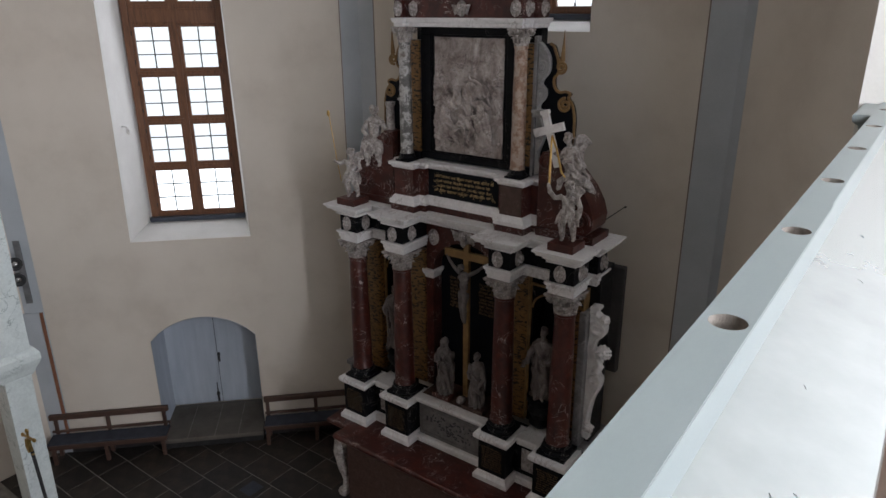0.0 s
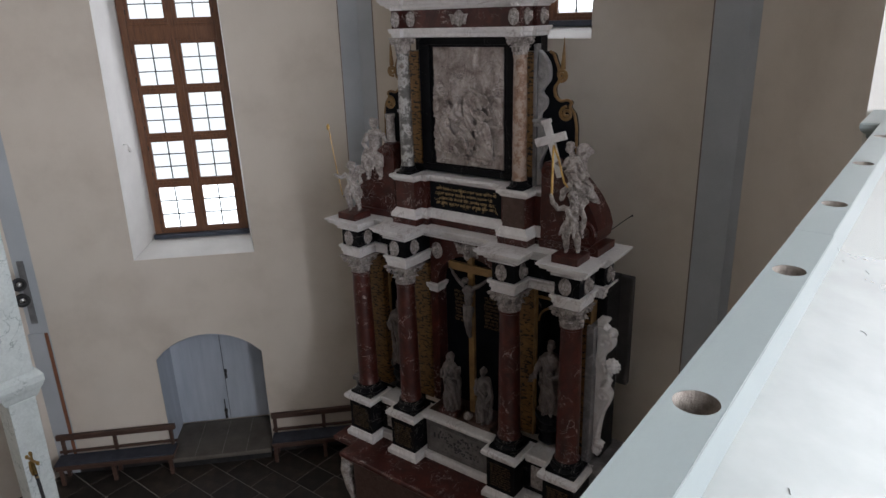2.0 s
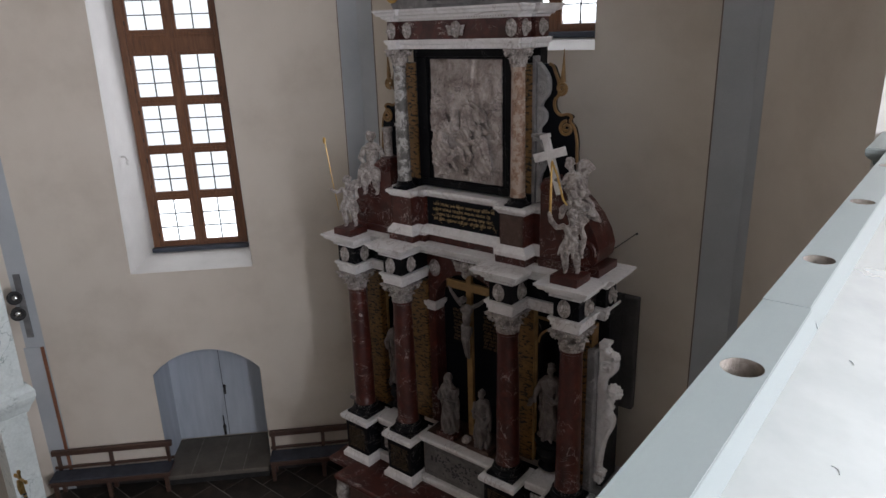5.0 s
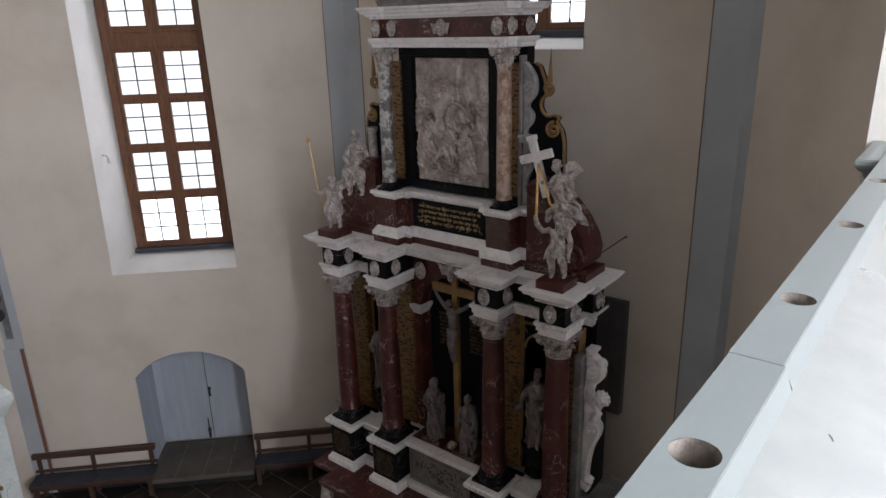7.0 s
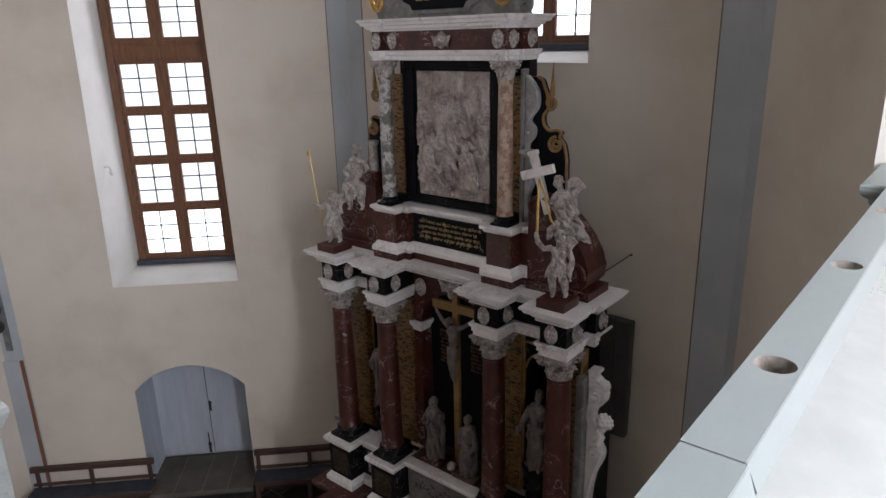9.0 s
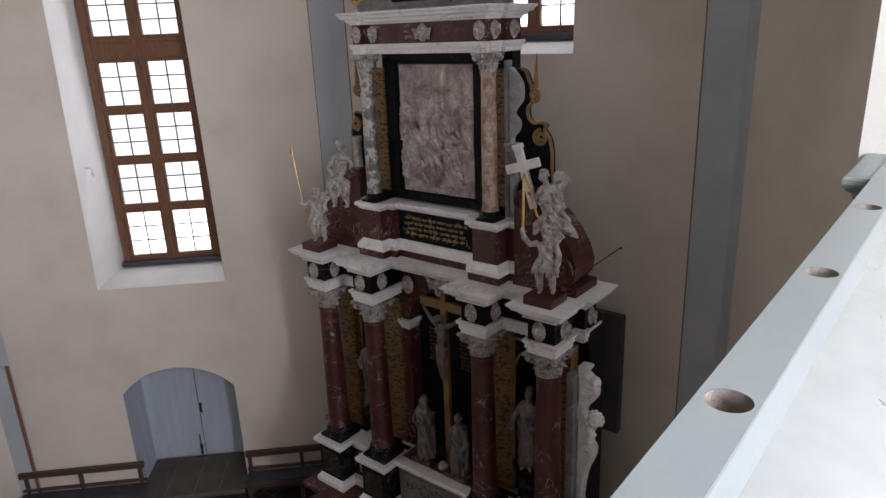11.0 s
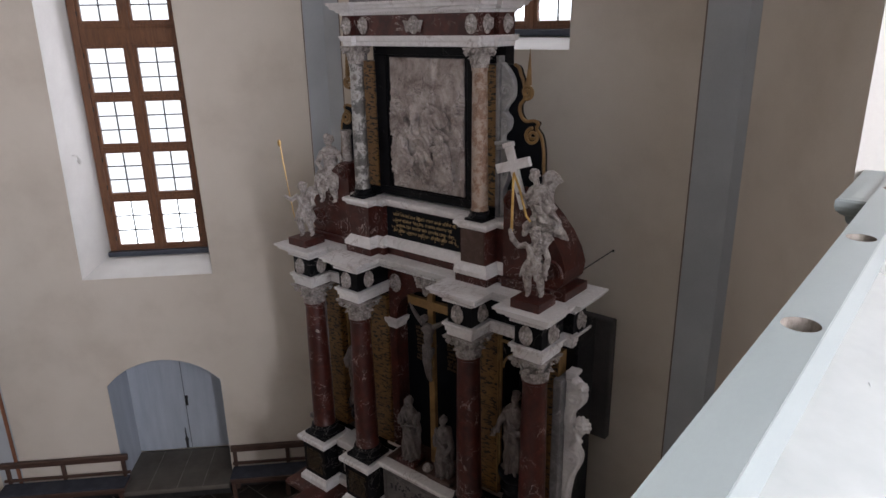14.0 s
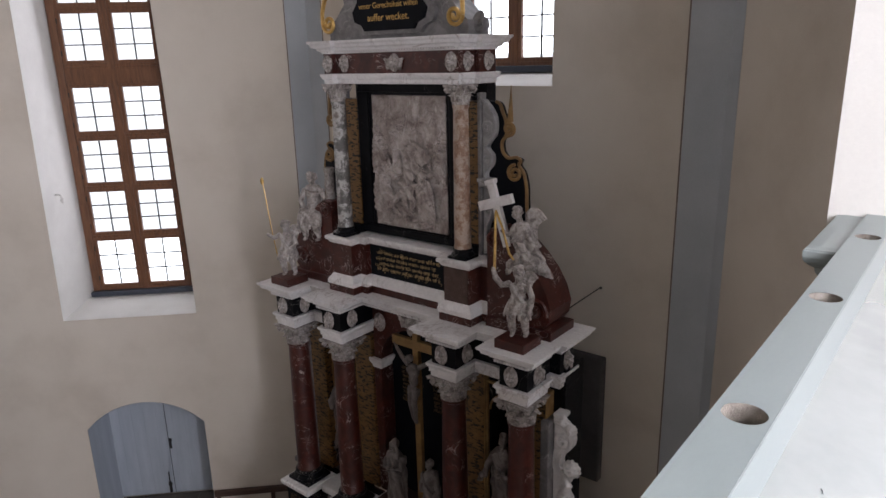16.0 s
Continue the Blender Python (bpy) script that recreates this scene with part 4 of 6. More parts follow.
# body behind the columns: black back, ochre flecked panels, niches, red inner pilasters and arch
part("back_wall", boxed(-0.73, 0.73, Y(7.38), Y(7.62), 2.53, 5.4), BLUEBLACK, altar, "black painted back of the central niche")
NC, NH = 1.325, 0.235           # niche axis and half width
for s in (-1, 1):
    for x0, x1 in ((0.735, NC - NH), (NC + NH, 2.05)):
        a, b = sorted((s * x0, s * x1))
        part("back_wall", boxed(a, b, Y(7.22), Y(7.62), 2.53, 5.1), BLACK_M, altar)
    a, b = sorted((s * (NC - NH), s * (NC + NH)))
    part("niche_back", boxed(a, b, Y(7.56), Y(7.62), 2.53, 5.1), BLUEBLACK, altar, "black painted niche back")
    for x0, x1, y in ((0.74, 1.05, 7.13), (1.60, 1.90, 7.06)):
        a, b = sorted((s * x0, s * x1))
        part("flecked_panel", boxed(a, b, Y(y), Y(7.225), 2.56, 4.84, 0.008), OCHRE, altar, "ochre panel with dark flecks")
        part("panel_edge", boxed(*sorted((s * x1, s * (x1 + 0.012))), Y(y - 0.004), Y(7.225), 2.56, 4.84, 0.003), GILTWOOD, altar, "narrow gilded edge")
    c = s * NC
    bm = bmesh.new()
    head = [(c + NH * math.cos(math.pi * k / 16), 4.36 + NH * math.sin(math.pi * k / 16)) for k in range(17)]
    for (xa, za), (xb, zb) in zip(head, head[1:]):
        vs = [[bm.verts.new((x, y, z)) for x, z in ((xa, za), (xb, zb), (xb, 5.1), (xa, 5.1))] for y in (Y(7.2), Y(7.56))]
        for j in range(4):
            bm.faces.new((vs[0][j], vs[0][(j + 1) % 4], vs[1][(j + 1) % 4], vs[1][j]))
        bm.faces.new(vs[0])
        bm.faces.new(vs[1][::-1])
    bmesh.ops.remove_doubles(bm, verts=bm.verts, dist=1e-4)
    part("niche_head", bm, BLACK_M, altar, "black marble arched niche head")
    part("niche_frame", boxed(c - 0.26, c + 0.26, Y(7.165), Y(7.2), 4.70, 4.73, 0.004), GILTWOOD, altar, "dull gold frame")
    for e in (-1, 1):
        part("niche_frame", boxed(c + e * 0.255 - 0.012, c + e * 0.255 + 0.012, Y(7.165), Y(7.2), 2.7, 4.70, 0.004), GILTWOOD, altar, "dull gold frame")
    bm = bmesh.new()
    rod(bm, [(c + 0.225 * math.cos(a), Y(7.19), 4.36 + 0.225 * math.sin(a)) for a in [math.pi * k / 18 for k in range(19)]], 0.015, 6)
    part("niche_arch", bm, GILTWOOD, altar, "dull gold niche arch", smooth=True)
    bm = lathe(bmesh.new(), [(0.10, 2.56), (0.16, 2.62), (0.13, 2.72), (0.19, 2.84), (0.16, 2.92), (0.21, 3.0), (0.21, 3.06)], 18, c, Y(7.14))
    part("niche_console", bm, BLACK_M, altar, "black marble console under the niche figure", smooth=True)
    # inner pilaster and its little capital
    a, b = sorted((s * 0.60, s * 0.73))
    part("inner_pilaster", boxed(a, b, Y(7.15), Y(7.375), 2.55, 4.42, 0.01), RED_M, altar, "red marble pilaster")
    part("pilaster_capital", moulding(rect(a, b, Y(7.15), Y(7.33)), [(0.0, 4.40), (0.015, 4.42), (0.015, 4.44), (0.04, 4.49), (0.045, 4.54)]), WHITE_M, altar, "white alabaster impost")
    tagged(part("gold_text", script_bars(*sorted((s * 0.08, s * 0.45)), 3.9, 4.42, Y(7.378), 9, rng, small=0.008, fill=0.7), SCRIPT, altar, "dull gold script on black"), kind="stuff")
    # outer edge: grey pilaster with a carved scroll ornament
    a, b = sorted((s * 1.88, s * 1.98))
    part("side_pilaster", boxed(a, b, Y(7.0), Y(7.5), 2.53, 4.56, 0.01), GREY_M, altar, "grey alabaster side pilaster")
    bm = bmesh.new()
    oy = Y(7.12)
    box(bm, *sorted((s * 1.98, s * 2.11)), oy - 0.04, oy + 0.12, 4.60, 4.65, 0.01)
    box(bm, *sorted((s * 1.98, s * 2.08)), oy - 0.03, oy + 0.10, 4.52, 4.60, 0.008)
    spine = glide([(2.03, 4.55), (2.10, 4.50), (2.17, 4.40), (2.17, 4.28), (2.08, 4.17), (2.04, 4.05), (2.09, 3.93), (2.15, 3.84), (2.09, 3.74), (2.13, 3.68), (2.18, 3.58), (2.15, 3.45), (2.09, 3.30), (2.05, 3.1), (2.03, 2.85), (2.06, 2.64)], 4)
    plate([(s * 1.975, 4.55)] + [(s * x, z) for x, z in spine] + [(s * 1.975, 2.64)], oy + 0.0, oy + 0.11, bm)
    for dy in (0.0, 0.05, 0.10):
        rod(bm, [(s * x, oy + dy, z) for x, z in spine], 0.024, 8)
    for cx, cz, r in ((2.08, 4.33, 0.095), (2.10, 3.57, 0.085), (2.05, 2.74, 0.07)):
        for dy in (-0.01, 0.05, 0.1):
            rod(bm, spiral(s * cx, cz, r, 1.4, 0.6 if s > 0 else math.pi - 0.6, s, 26, oy + dy), 0.024, 7)
    for k in range(6):
        rr = 0.03 + 0.024 * k
        rod(bm, [(s * (2.10 + rr * math.cos(a)), oy - 0.045 + 0.008 * k, 4.06 + rr * 1.1 * math.sin(a)) for a in [math.pi * (0.5 + 1.0 * i / 10) for i in range(11)]], 0.0115, 6)
    for cx, cz, r in ((2.19, 4.50, 0.065), (2.21, 4.04, 0.10)):
        blob(bm, (s * cx, oy - 0.01, cz), (r * 0.75, 0.05, r * 0.75), 2)
        for j, (m_, f) in enumerate(((5, 0.35), (8, 0.62), (11, 0.88))):
            for k in range(m_):
                a = 2 * math.pi * k / m_ + j * 0.5
                blob(bm, (s * cx + f * r * math.cos(a), oy - 0.07 + 0.03 * j, cz + f * r * math.sin(a)), (r * 0.26, 0.03, r * 0.26), 1)
    rod(bm, [(s * 2.13, oy - 0.02, 3.90), (s * 2.19, oy - 0.04, 3.84), (s * 2.15, oy - 0.05, 3.75), (s * 2.07, oy - 0.04, 3.70)], [0.03, 0.05, 0.045, 0.02], 8)
    bm = sculpt(bm, "scroll_ornament", WHITE_M, 0.009, 1, None, 7, 0.004)
    part("scroll_ornament", bm, WHITE_M, altar, "carved alabaster scroll ornament", smooth=True)

# the red arch over the crucifix
n = 20
ring = [(0.60 * math.cos(math.pi * k / n), 4.54 + 0.52 * math.sin(math.pi * k / n)) for k in range(n + 1)]
bm = bmesh.new()
for (xa, za), (xb, zb) in zip(ring, ring[1:]):
    vs = [[bm.verts.new((x, y, z)) for x, z in ((xa, za), (xb, zb), (xb, 5.34), (xa, 5.34))] for y in (Y(7.16), Y(7.375))]
    for j in range(4):
        bm.faces.new((vs[0][j], vs[0][(j + 1) % 4], vs[1][(j + 1) % 4], vs[1][j]))
    bm.faces.new(vs[0])
    bm.faces.new(vs[1][::-1])
bmesh.ops.remove_doubles(bm, verts=bm.verts, dist=1e-4)
part("arch", bm, RED_M, altar, "red marble arch over the crucifix")
for s in (-1, 1):
    a, b = sorted((s * 0.60, s * 0.72))
    part("arch_spandrel", boxed(a, b, Y(7.16), Y(7.375), 4.54, 5.34), RED_M, altar)


def head_boss(name, w, h, parent, at, turn=0.0, wings=False):
    """A carved mask on an oval ground, plain in its features."""
    q = random.Random(int(at[0] * 100) + int(at[2] * 10))
    bm = bmesh.new()
    blob(bm, (0, 0, 0), (w * 0.5, 0.022, h * 0.5), 3)
    carved_head(bm, (0, -0.02, 0.0), w * 0.36, q.uniform(-0.35, 0.35), "beard" if q.random() < 0.4 else "curls", q)
    if wings:
        for s in (-1, 1):
            for k in range(4):
                rod(bm, [(s * w * 0.25, -0.01, h * (0.05 - 0.1 * k)), (s * w * 0.6, -0.02, h * (0.12 - 0.12 * k)), (s * w * (0.95 - 0.1 * k), -0.005, h * (0.22 - 0.2 * k))], [0.02, 0.024, 0.01], 6)
    me = sculpt(bm, name, STATUE_M, 0.0085, 1, None, q.randint(0, 50), 0.004)
    return part(name, me, None, parent, "carved alabaster mask", at=at, turn=turn)


head_boss("keystone_boss", 0.26, 0.26, altar, (0, Y(7.12), 5.2), wings=True)
for s in (-1, 1):
    head_boss("arch_boss", 0.2, 0.26, altar, (s * 0.56, Y(7.12), 5.08))

# entablature: impost blocks, frieze, cornice; the plan breaks forward over each column
def ent_plan(front, gap, centre, half, wing, back=7.55):
    pts = [(-wing, 7.13), (-OUT - half, 7.13), (-OUT - half, front), (-OUT + half, front), (-OUT + half, gap), (-IN - half, gap), (-IN - half, front), (-IN + half, front), (-IN + half, centre)]
    return [(x, Y(y)) for x, y in pts] + [(-x, Y(y)) for x, y in pts[::-1]] + [(wing, Y(back)), (-wing, Y(back))]


def half_plan(s, front, gap, half, wing, back=7.55):
    pts = [(-wing, 7.14), (-OUT - half + 0.05, 7.14), (-OUT - half + 0.05, 6.98), (-OUT - half, 6.98), (-OUT - half, front), (-OUT + half, front), (-OUT + half, gap), (-IN - half, gap), (-IN - half, front), (-IN + half, front), (-IN + half, back), (-wing, back)]
    out = [(s * -x, Y(y)) for x, y in pts] if s > 0 else [(x, Y(y)) for x, y in pts]
    return out[::-1] if s > 0 else out


friezes = {}
for s in (-1, 1):
    part("impost_course", moulding(half_plan(s, CY - 0.16, 6.96, 0.16, 2.015, 7.42), [(0.0, 4.91), (0.015, 4.92), (0.015, 4.965), (0.03, 4.975), (0.03, 5.02), (0.055, 5.05), (0.055, 5.075)]), WHITE_M, altar, "stepped white alabaster impost course")
    friezes[s] = part("frieze", moulding(half_plan(s, CY - 0.165, 6.95, 0.165, 2.02, 7.42), [(0, 5.075), (0, 5.325)]), BLACK_M, altar, "black marble frieze")
corn = part("cornice", moulding(ent_plan(CY - 0.17, 6.94, 7.0, 0.17, 2.025, 7.42), [(0.0, 5.32), (0.025, 5.33), (0.03, 5.365), (0.065, 5.385), (0.08, 5.42), (0.13, 5.43), (0.14, 5.46), (0.165, 5.475), (0.17, 5.50), (0.0, 5.504)]), WHITE_M, altar, "projecting white alabaster cornice with stains")
dent = finish(boxed(-0.011, 0.011, -0.03, 0.0, 0, 0.03), "dentil", WHITE_M)
for x in (-OUT, -IN, IN, OUT):
    for k in range(11):
        part("dentil", dent, None, corn, at=(x - 0.18 + 0.036 * k, Y(CY - 0.2), 5.345))
        part("dentil", dent, None, corn, at=(x + 0.2, Y(CY - 0.17 + 0.036 * k), 5.345), turn=90)
for k in range(26):
    part("dentil", dent, None, corn, at=(-0.66 + 0.053 * k, Y(6.97), 5.345))
for x in (-OUT, -IN, IN, OUT):
    head_boss("frieze_boss", 0.17, 0.235, friezes[1 if x > 0 else -1], (x - 0.02, Y(CY - 0.18), 5.2))
    head_boss("frieze_boss", 0.17, 0.235, friezes[1 if x > 0 else -1], (x + 0.18, Y(CY + 0.02), 5.2), 90)
for s in (-1, 1):
    head_boss("frieze_boss", 0.15, 0.22, friezes[s], (s * 2.03, Y(7.28), 5.2), 90 * s)

# upper storey
UIN, UY = 0.905, 6.97
die_half = [(1.15, 7.5), (1.15, 7.08), (1.06, 7.08), (1.06, 6.86), (0.72, 6.86), (0.72, 7.0), (0.62, 7.0), (0.62, 7.08)]
die = [(-x, Y(y)) for x, y in die_half] + [(x, Y(y)) for x, y in die_half[::-1]]
part("upper_plinth", moulding(die, [(0.045, 5.5), (0.045, 5.6), (0.03, 5.603)]), RED_M, altar, "red marble plinth")
part("upper_base", moulding(die, [(0.06, 5.6), (0.06, 5.65), (0.045, 5.67), (0.03, 5.69), (0.01, 5.72), (0.0, 5.73)]), WHITE_M, altar, "white alabaster base moulding")
part("upper_pedestal", moulding(die, [(0.0, 5.73), (0.0, 6.12)]), RED_M, altar, "red marble pedestal zone")
part("upper_cap", moulding(die, [(0.0, 6.12), (0.02, 6.13), (0.035, 6.16), (0.06, 6.175), (0.06, 6.21), (0.045, 6.22)]), WHITE_M, altar, "white alabaster cap moulding")
part("pedestal_facing", boxed(0.735, 1.045, Y(6.848), Y(6.862), 5.735, 6.115, 0.004), BROWN_M, altar, "grey-brown mottled stone facing")
tab = part("text_panel", boxed(-0.6, 0.6, Y(7.065), Y(7.08), 5.735, 6.115, 0.004), BLUEBLACK, altar, "black panel with three lines of gold script")
bm = script_bars(-0.5, 0.52, 5.80, 6.07, Y(7.064), 4, rng, fill=0.5, small=0.009)
for k in range(30):
    cx, cz, r = rng.uniform(-0.5, 0.52), rng.uniform(5.79, 6.08), rng.uniform(0.008, 0.02)
    rod(bm, [(cx + r * math.cos(a) * 1.4, Y(7.062), cz + r * math.sin(a)) for a in [k2 * 0.7 + k for k2 in range(8)]], 0.002, 4)
tagged(part("script", bm, PALEGOLD, tab, "gold script with flourishes"), kind="stuff")

ush = finish(shaft(0.09, 0.078, 6.33, 7.84), "upper_column", SERP_M, True)
ush2 = finish(shaft(0.09, 0.078, 6.33, 7.84), "upper_column", PINK_M, True)
ub = finish(column_base(0.09, 6.22, 6.33), "column_base", BLACK_M, True)
uc = finish(capital(0.08, 0.2, 7.84), "capital", STATUE_M, True)
for s, me in ((-1, ush), (1, ush2)):
    c = part("upper_column", me, None, altar, "grey and white mottled marble column" if s < 0 else "pale brown veined marble column", at=(s * UIN, Y(UY), 0))
    part("column_base", ub, None, c, "black marble base")
    part("capital", uc, None, c, "carved alabaster leaf capital")
part("upper_back", boxed(-0.975, 0.975, Y(7.34), Y(7.5), 6.22, 8.04), BLACK_M, altar, "black marble back")
for s in (-1, 1):
    a, b = sorted((s * 0.80, s * 0.985))
    part("flecked_panel", boxed(a, b, Y(7.16), Y(7.36), 6.33, 7.86, 0.006), OCHRE, altar, "ochre panel with dark flecks")
    part("panel_foot", boxed(a, b, Y(7.13), Y(7.36), 6.22, 6.32, 0.008), BLACK_M, altar)
    a, b = sorted((s * 0.987, s * 1.03))
    part("side_strip", boxed(a, b, Y(7.14), Y(7.25), 6.22, 7.95, 0.008), GREY_M, altar, "grey alabaster strip")
    bm = bmesh.new()
    for cz, r in ((7.60, 0.10), (7.27, 0.062), (6.72, 0.07)):
        for dy in (0.0, 0.045):
            rod(bm, spiral(s * 1.095, cz, r * 0.8, 1.4, -math.pi / 2, s, 22, Y(7.165) + dy), 0.016, 8)
    edge = glide([(1.04, 7.88), (1.11, 7.82), (1.185, 7.70), (1.185, 7.54), (1.11, 7.44), (1.09, 7.38), (1.15, 7.31), (1.14, 7.21), (1.07, 7.12), (1.09, 7.0), (1.15, 6.86), (1.15, 6.7), (1.08, 6.5), (1.14, 6.3), (1.04, 6.24)])
    plate([(s * x, z) for x, z in edge], Y(7.17), Y(7.25), bm)
    rod(bm, [(s * (x - 0.012), Y(7.17), z) for x, z in edge[1:-1]], 0.014, 6)
    box(bm, *sorted((s * 1.0, s * 1.17)), Y(7.10), Y(7.26), 7.03, 7.07, 0.008)
    box(bm, *sorted((s * 1.01, s * 1.15)), Y(7.12), Y(7.26), 6.98, 7.03, 0.006)
    part("side_scroll", bm, PALEGREY_M, altar, "pale grey alabaster scrollwork", smooth=True)
fr = part("picture_frame", boxed(-0.80, 0.80, Y(7.18), Y(7.35), 6.24, 8.04, 0.01), BLACK_M, altar, "black marble frame round the relief")
for x0, x1, z0, z1 in ((-0.78, 0.78, 7.94, 8.03), (-0.78, 0.78, 6.25, 6.35), (-0.78, -0.60, 6.35, 7.94), (0.60, 0.78, 6.35, 7.94)):
    part("frame_moulding", boxed(x0, x1, Y(7.15), Y(7.18), z0, z1, 0.012), BLACK_M, fr)

# the carved relief: draped masses in two depths before a shallow ground
bm = boxed(-0.55, 0.55, 0.0, 0.12, 6.37, 7.91)
q = random.Random(11)


def relief_mass(hx, hz, r, foot, width, turn, depth=0.0, hair="curls"):
    """A draped mass that falls from a round top to its foot in several folds."""
    carved_head(bm, (hx, -0.05 - depth, hz), r, turn, hair, q)
    fx, fz = foot
    for k in range(7):
        o = (k - 3) / 3
        sx = hx + o * width * 0.42
        rod(bm, [(sx * 0.5 + hx * 0.5, -0.02 - depth, hz - r * 0.8), (sx, -0.05 - depth * 0.9 + 0.02 * abs(o), hz - r * 2.2), (sx + (fx - hx) * 0.55 + o * width * 0.1, -0.055 - depth * 0.8 + 0.025 * abs(o), (hz + fz) / 2 - r), (fx + o * width * 0.55, -0.03 - depth * 0.5, fz)], [0.03, 0.038, 0.036, 0.024], 7)


def limb(*pts, w=0.028):
    rod(bm, [(x, -y, z) for x, y, z in pts], [w * 1.2] + [w] * (len(pts) - 2) + [w * 0.75], 8)


relief_mass(-0.47, 7.50, 0.05, (-0.49, 7.0), 0.08, 0.4)
relief_mass(-0.22, 7.44, 0.055, (-0.22, 7.2), 0.09, 0.2)
relief_mass(0.45, 7.34, 0.055, (0.48, 6.95), 0.1, -0.4)
relief_mass(-0.34, 7.23, 0.066, (-0.44, 6.72), 0.17, 0.5, 0.05)
relief_mass(-0.15, 7.24, 0.058, (-0.18, 6.95), 0.12, -0.3, 0.03, "beard")
relief_mass(0.08, 7.27, 0.07, (0.30, 7.02), 0.16, -0.2, 0.07, "hood")
relief_mass(0.02, 7.12, 0.056, (-0.02, 6.72), 0.16, 0.3, 0.07, "beard")
relief_mass(0.26, 7.03, 0.062, (0.30, 6.50), 0.19, -0.5, 0.08)
relief_mass(-0.33, 6.93, 0.062, (-0.40, 6.55), 0.2, 0.6, 0.09)
blob(bm, (0.24, -0.10, 7.24), (0.13, 0.07, 0.10), 2)
for k in range(5):
    limb((0.05 + 0.03 * k, 0.10, 7.40 - 0.01 * k), (0.18 + 0.03 * k, 0.13, 7.37 - 0.02 * k), (0.30 + 0.02 * k, 0.09, 7.22 - 0.03 * k), w=0.016)
limb((-0.28, 0.10, 7.06), (-0.12, 0.15, 6.98), (-0.02, 0.16, 7.03))
limb((0.20, 0.12, 6.92), (0.04, 0.17, 6.86), (-0.10, 0.16, 6.92))
limb((-0.28, 0.13, 6.80), (-0.12, 0.17, 6.74), (0.0, 0.16, 6.80))
limb((0.06, 0.14, 6.86), (0.14, 0.17, 6.72), (0.06, 0.14, 6.56), w=0.036)
limb((-0.06, 0.14, 6.82), (-0.20, 0.17, 6.66), (-0.08, 0.15, 6.52), w=0.036)
limb((-0.02, 0.14, 6.78), (0.03, 0.16, 6.62), (-0.02, 0.12, 6.46), w=0.03)
for k in range(26):
    x, z = q.uniform(-0.5, 0.5), q.uniform(6.40, 6.58)
    blob(bm, (x, -0.02, z), (q.uniform(0.03, 0.09), q.uniform(0.03, 0.06), q.uniform(0.02, 0.04)), 1)
for k in range(34):
    x, z = q.uniform(-0.5, 0.5), q.uniform(7.36, 7.84)
    a, L = q.uniform(-0.5, 0.5), q.uniform(0.06, 0.22)
    rod(bm, [(x, 0.0, z - L / 2), (x + a * L * 0.5, -0.012, z), (x + a * L, 0.0, z + L / 2)], [0.008, 0.016, 0.007], 6)
rod(bm, [(0.10, 0.0, 7.40), (0.09, -0.015, 7.65), (0.12, 0.0, 7.90)], [0.035, 0.03, 0.03], 8)
for v in bm.verts:
    v.co.y *= 0.62
    v.co.x = max(-0.55, min(0.55, v.co.x))
me = sculpt(bm, "relief_panel", RELIEF_M, 0.0085, 1, lambda c: (0.007 * math.sin(75 * c.x + 45 * c.z + 7 * noise.noise(c * 6)) if c.y < -0.025 else 0.0), 4, 0.006)
part("relief_panel", me, None, altar, "carved pale alabaster relief with draped masses", at=(0, Y(7.165), 0))

# upper entablature
def upper_plan(front, centre, half, wing):
    pts = [(-wing, 7.13), (-UIN - half, 7.13), (-UIN - half, front), (-UIN + half, front), (-UIN + half, centre)]
    return [(x, Y(y)) for x, y in pts] + [(-x, Y(y)) for x, y in pts[::-1]] + [(wing, Y(7.42)), (-wing, Y(7.42))]


part("upper_architrave", moulding(upper_plan(UY - 0.115, 6.93, 0.06, 1.02), [(0, 8.04), (0.012, 8.05), (0.012, 8.09), (0.03, 8.1), (0.045, 8.14), (0.045, 8.155)]), WHITE_M, altar, "white alabaster architrave")
uf = part("upper_frieze", moulding(upper_plan(UY - 0.12, 6.92, 0.065, 1.03), [(0, 8.155), (0, 8.375)]), RED_M, altar, "red marble frieze")
uco = part("upper_cornice", moulding(upper_plan(UY - 0.12, 6.92, 0.065, 1.03), [(0.01, 8.375), (0.02, 8.40), (0.05, 8.41), (0.06, 8.435), (0.10, 8.445), (0.11, 8.475), (0.13, 8.49), (0.135, 8.515), (0.0, 8.52)]), WHITE_M, altar, "projecting white alabaster cornice")
for k in range(52):
    part("dentil", dent, None, uco, at=(-0.95 + 0.0372 * k, Y(UY - 0.12 - 0.02 if abs(-0.95 + 0.0372 * k) > 0.84 else 6.90), 8.385))
for x, w in ((-0.90, False), (-0.70, False), (0.07, True), (0.89, False)):
    head_boss("frieze_boss", 0.15, 0.2, uf, (x, Y(UY - 0.13 if abs(x) > 0.85 else 6.91), 8.265), wings=w)
head_boss("frieze_boss", 0.15, 0.2, uf, (0.98, Y(7.0), 8.265), 90)
head_boss("frieze_boss", 0.15, 0.2, uf, (1.04, Y(7.27), 8.265), 90)

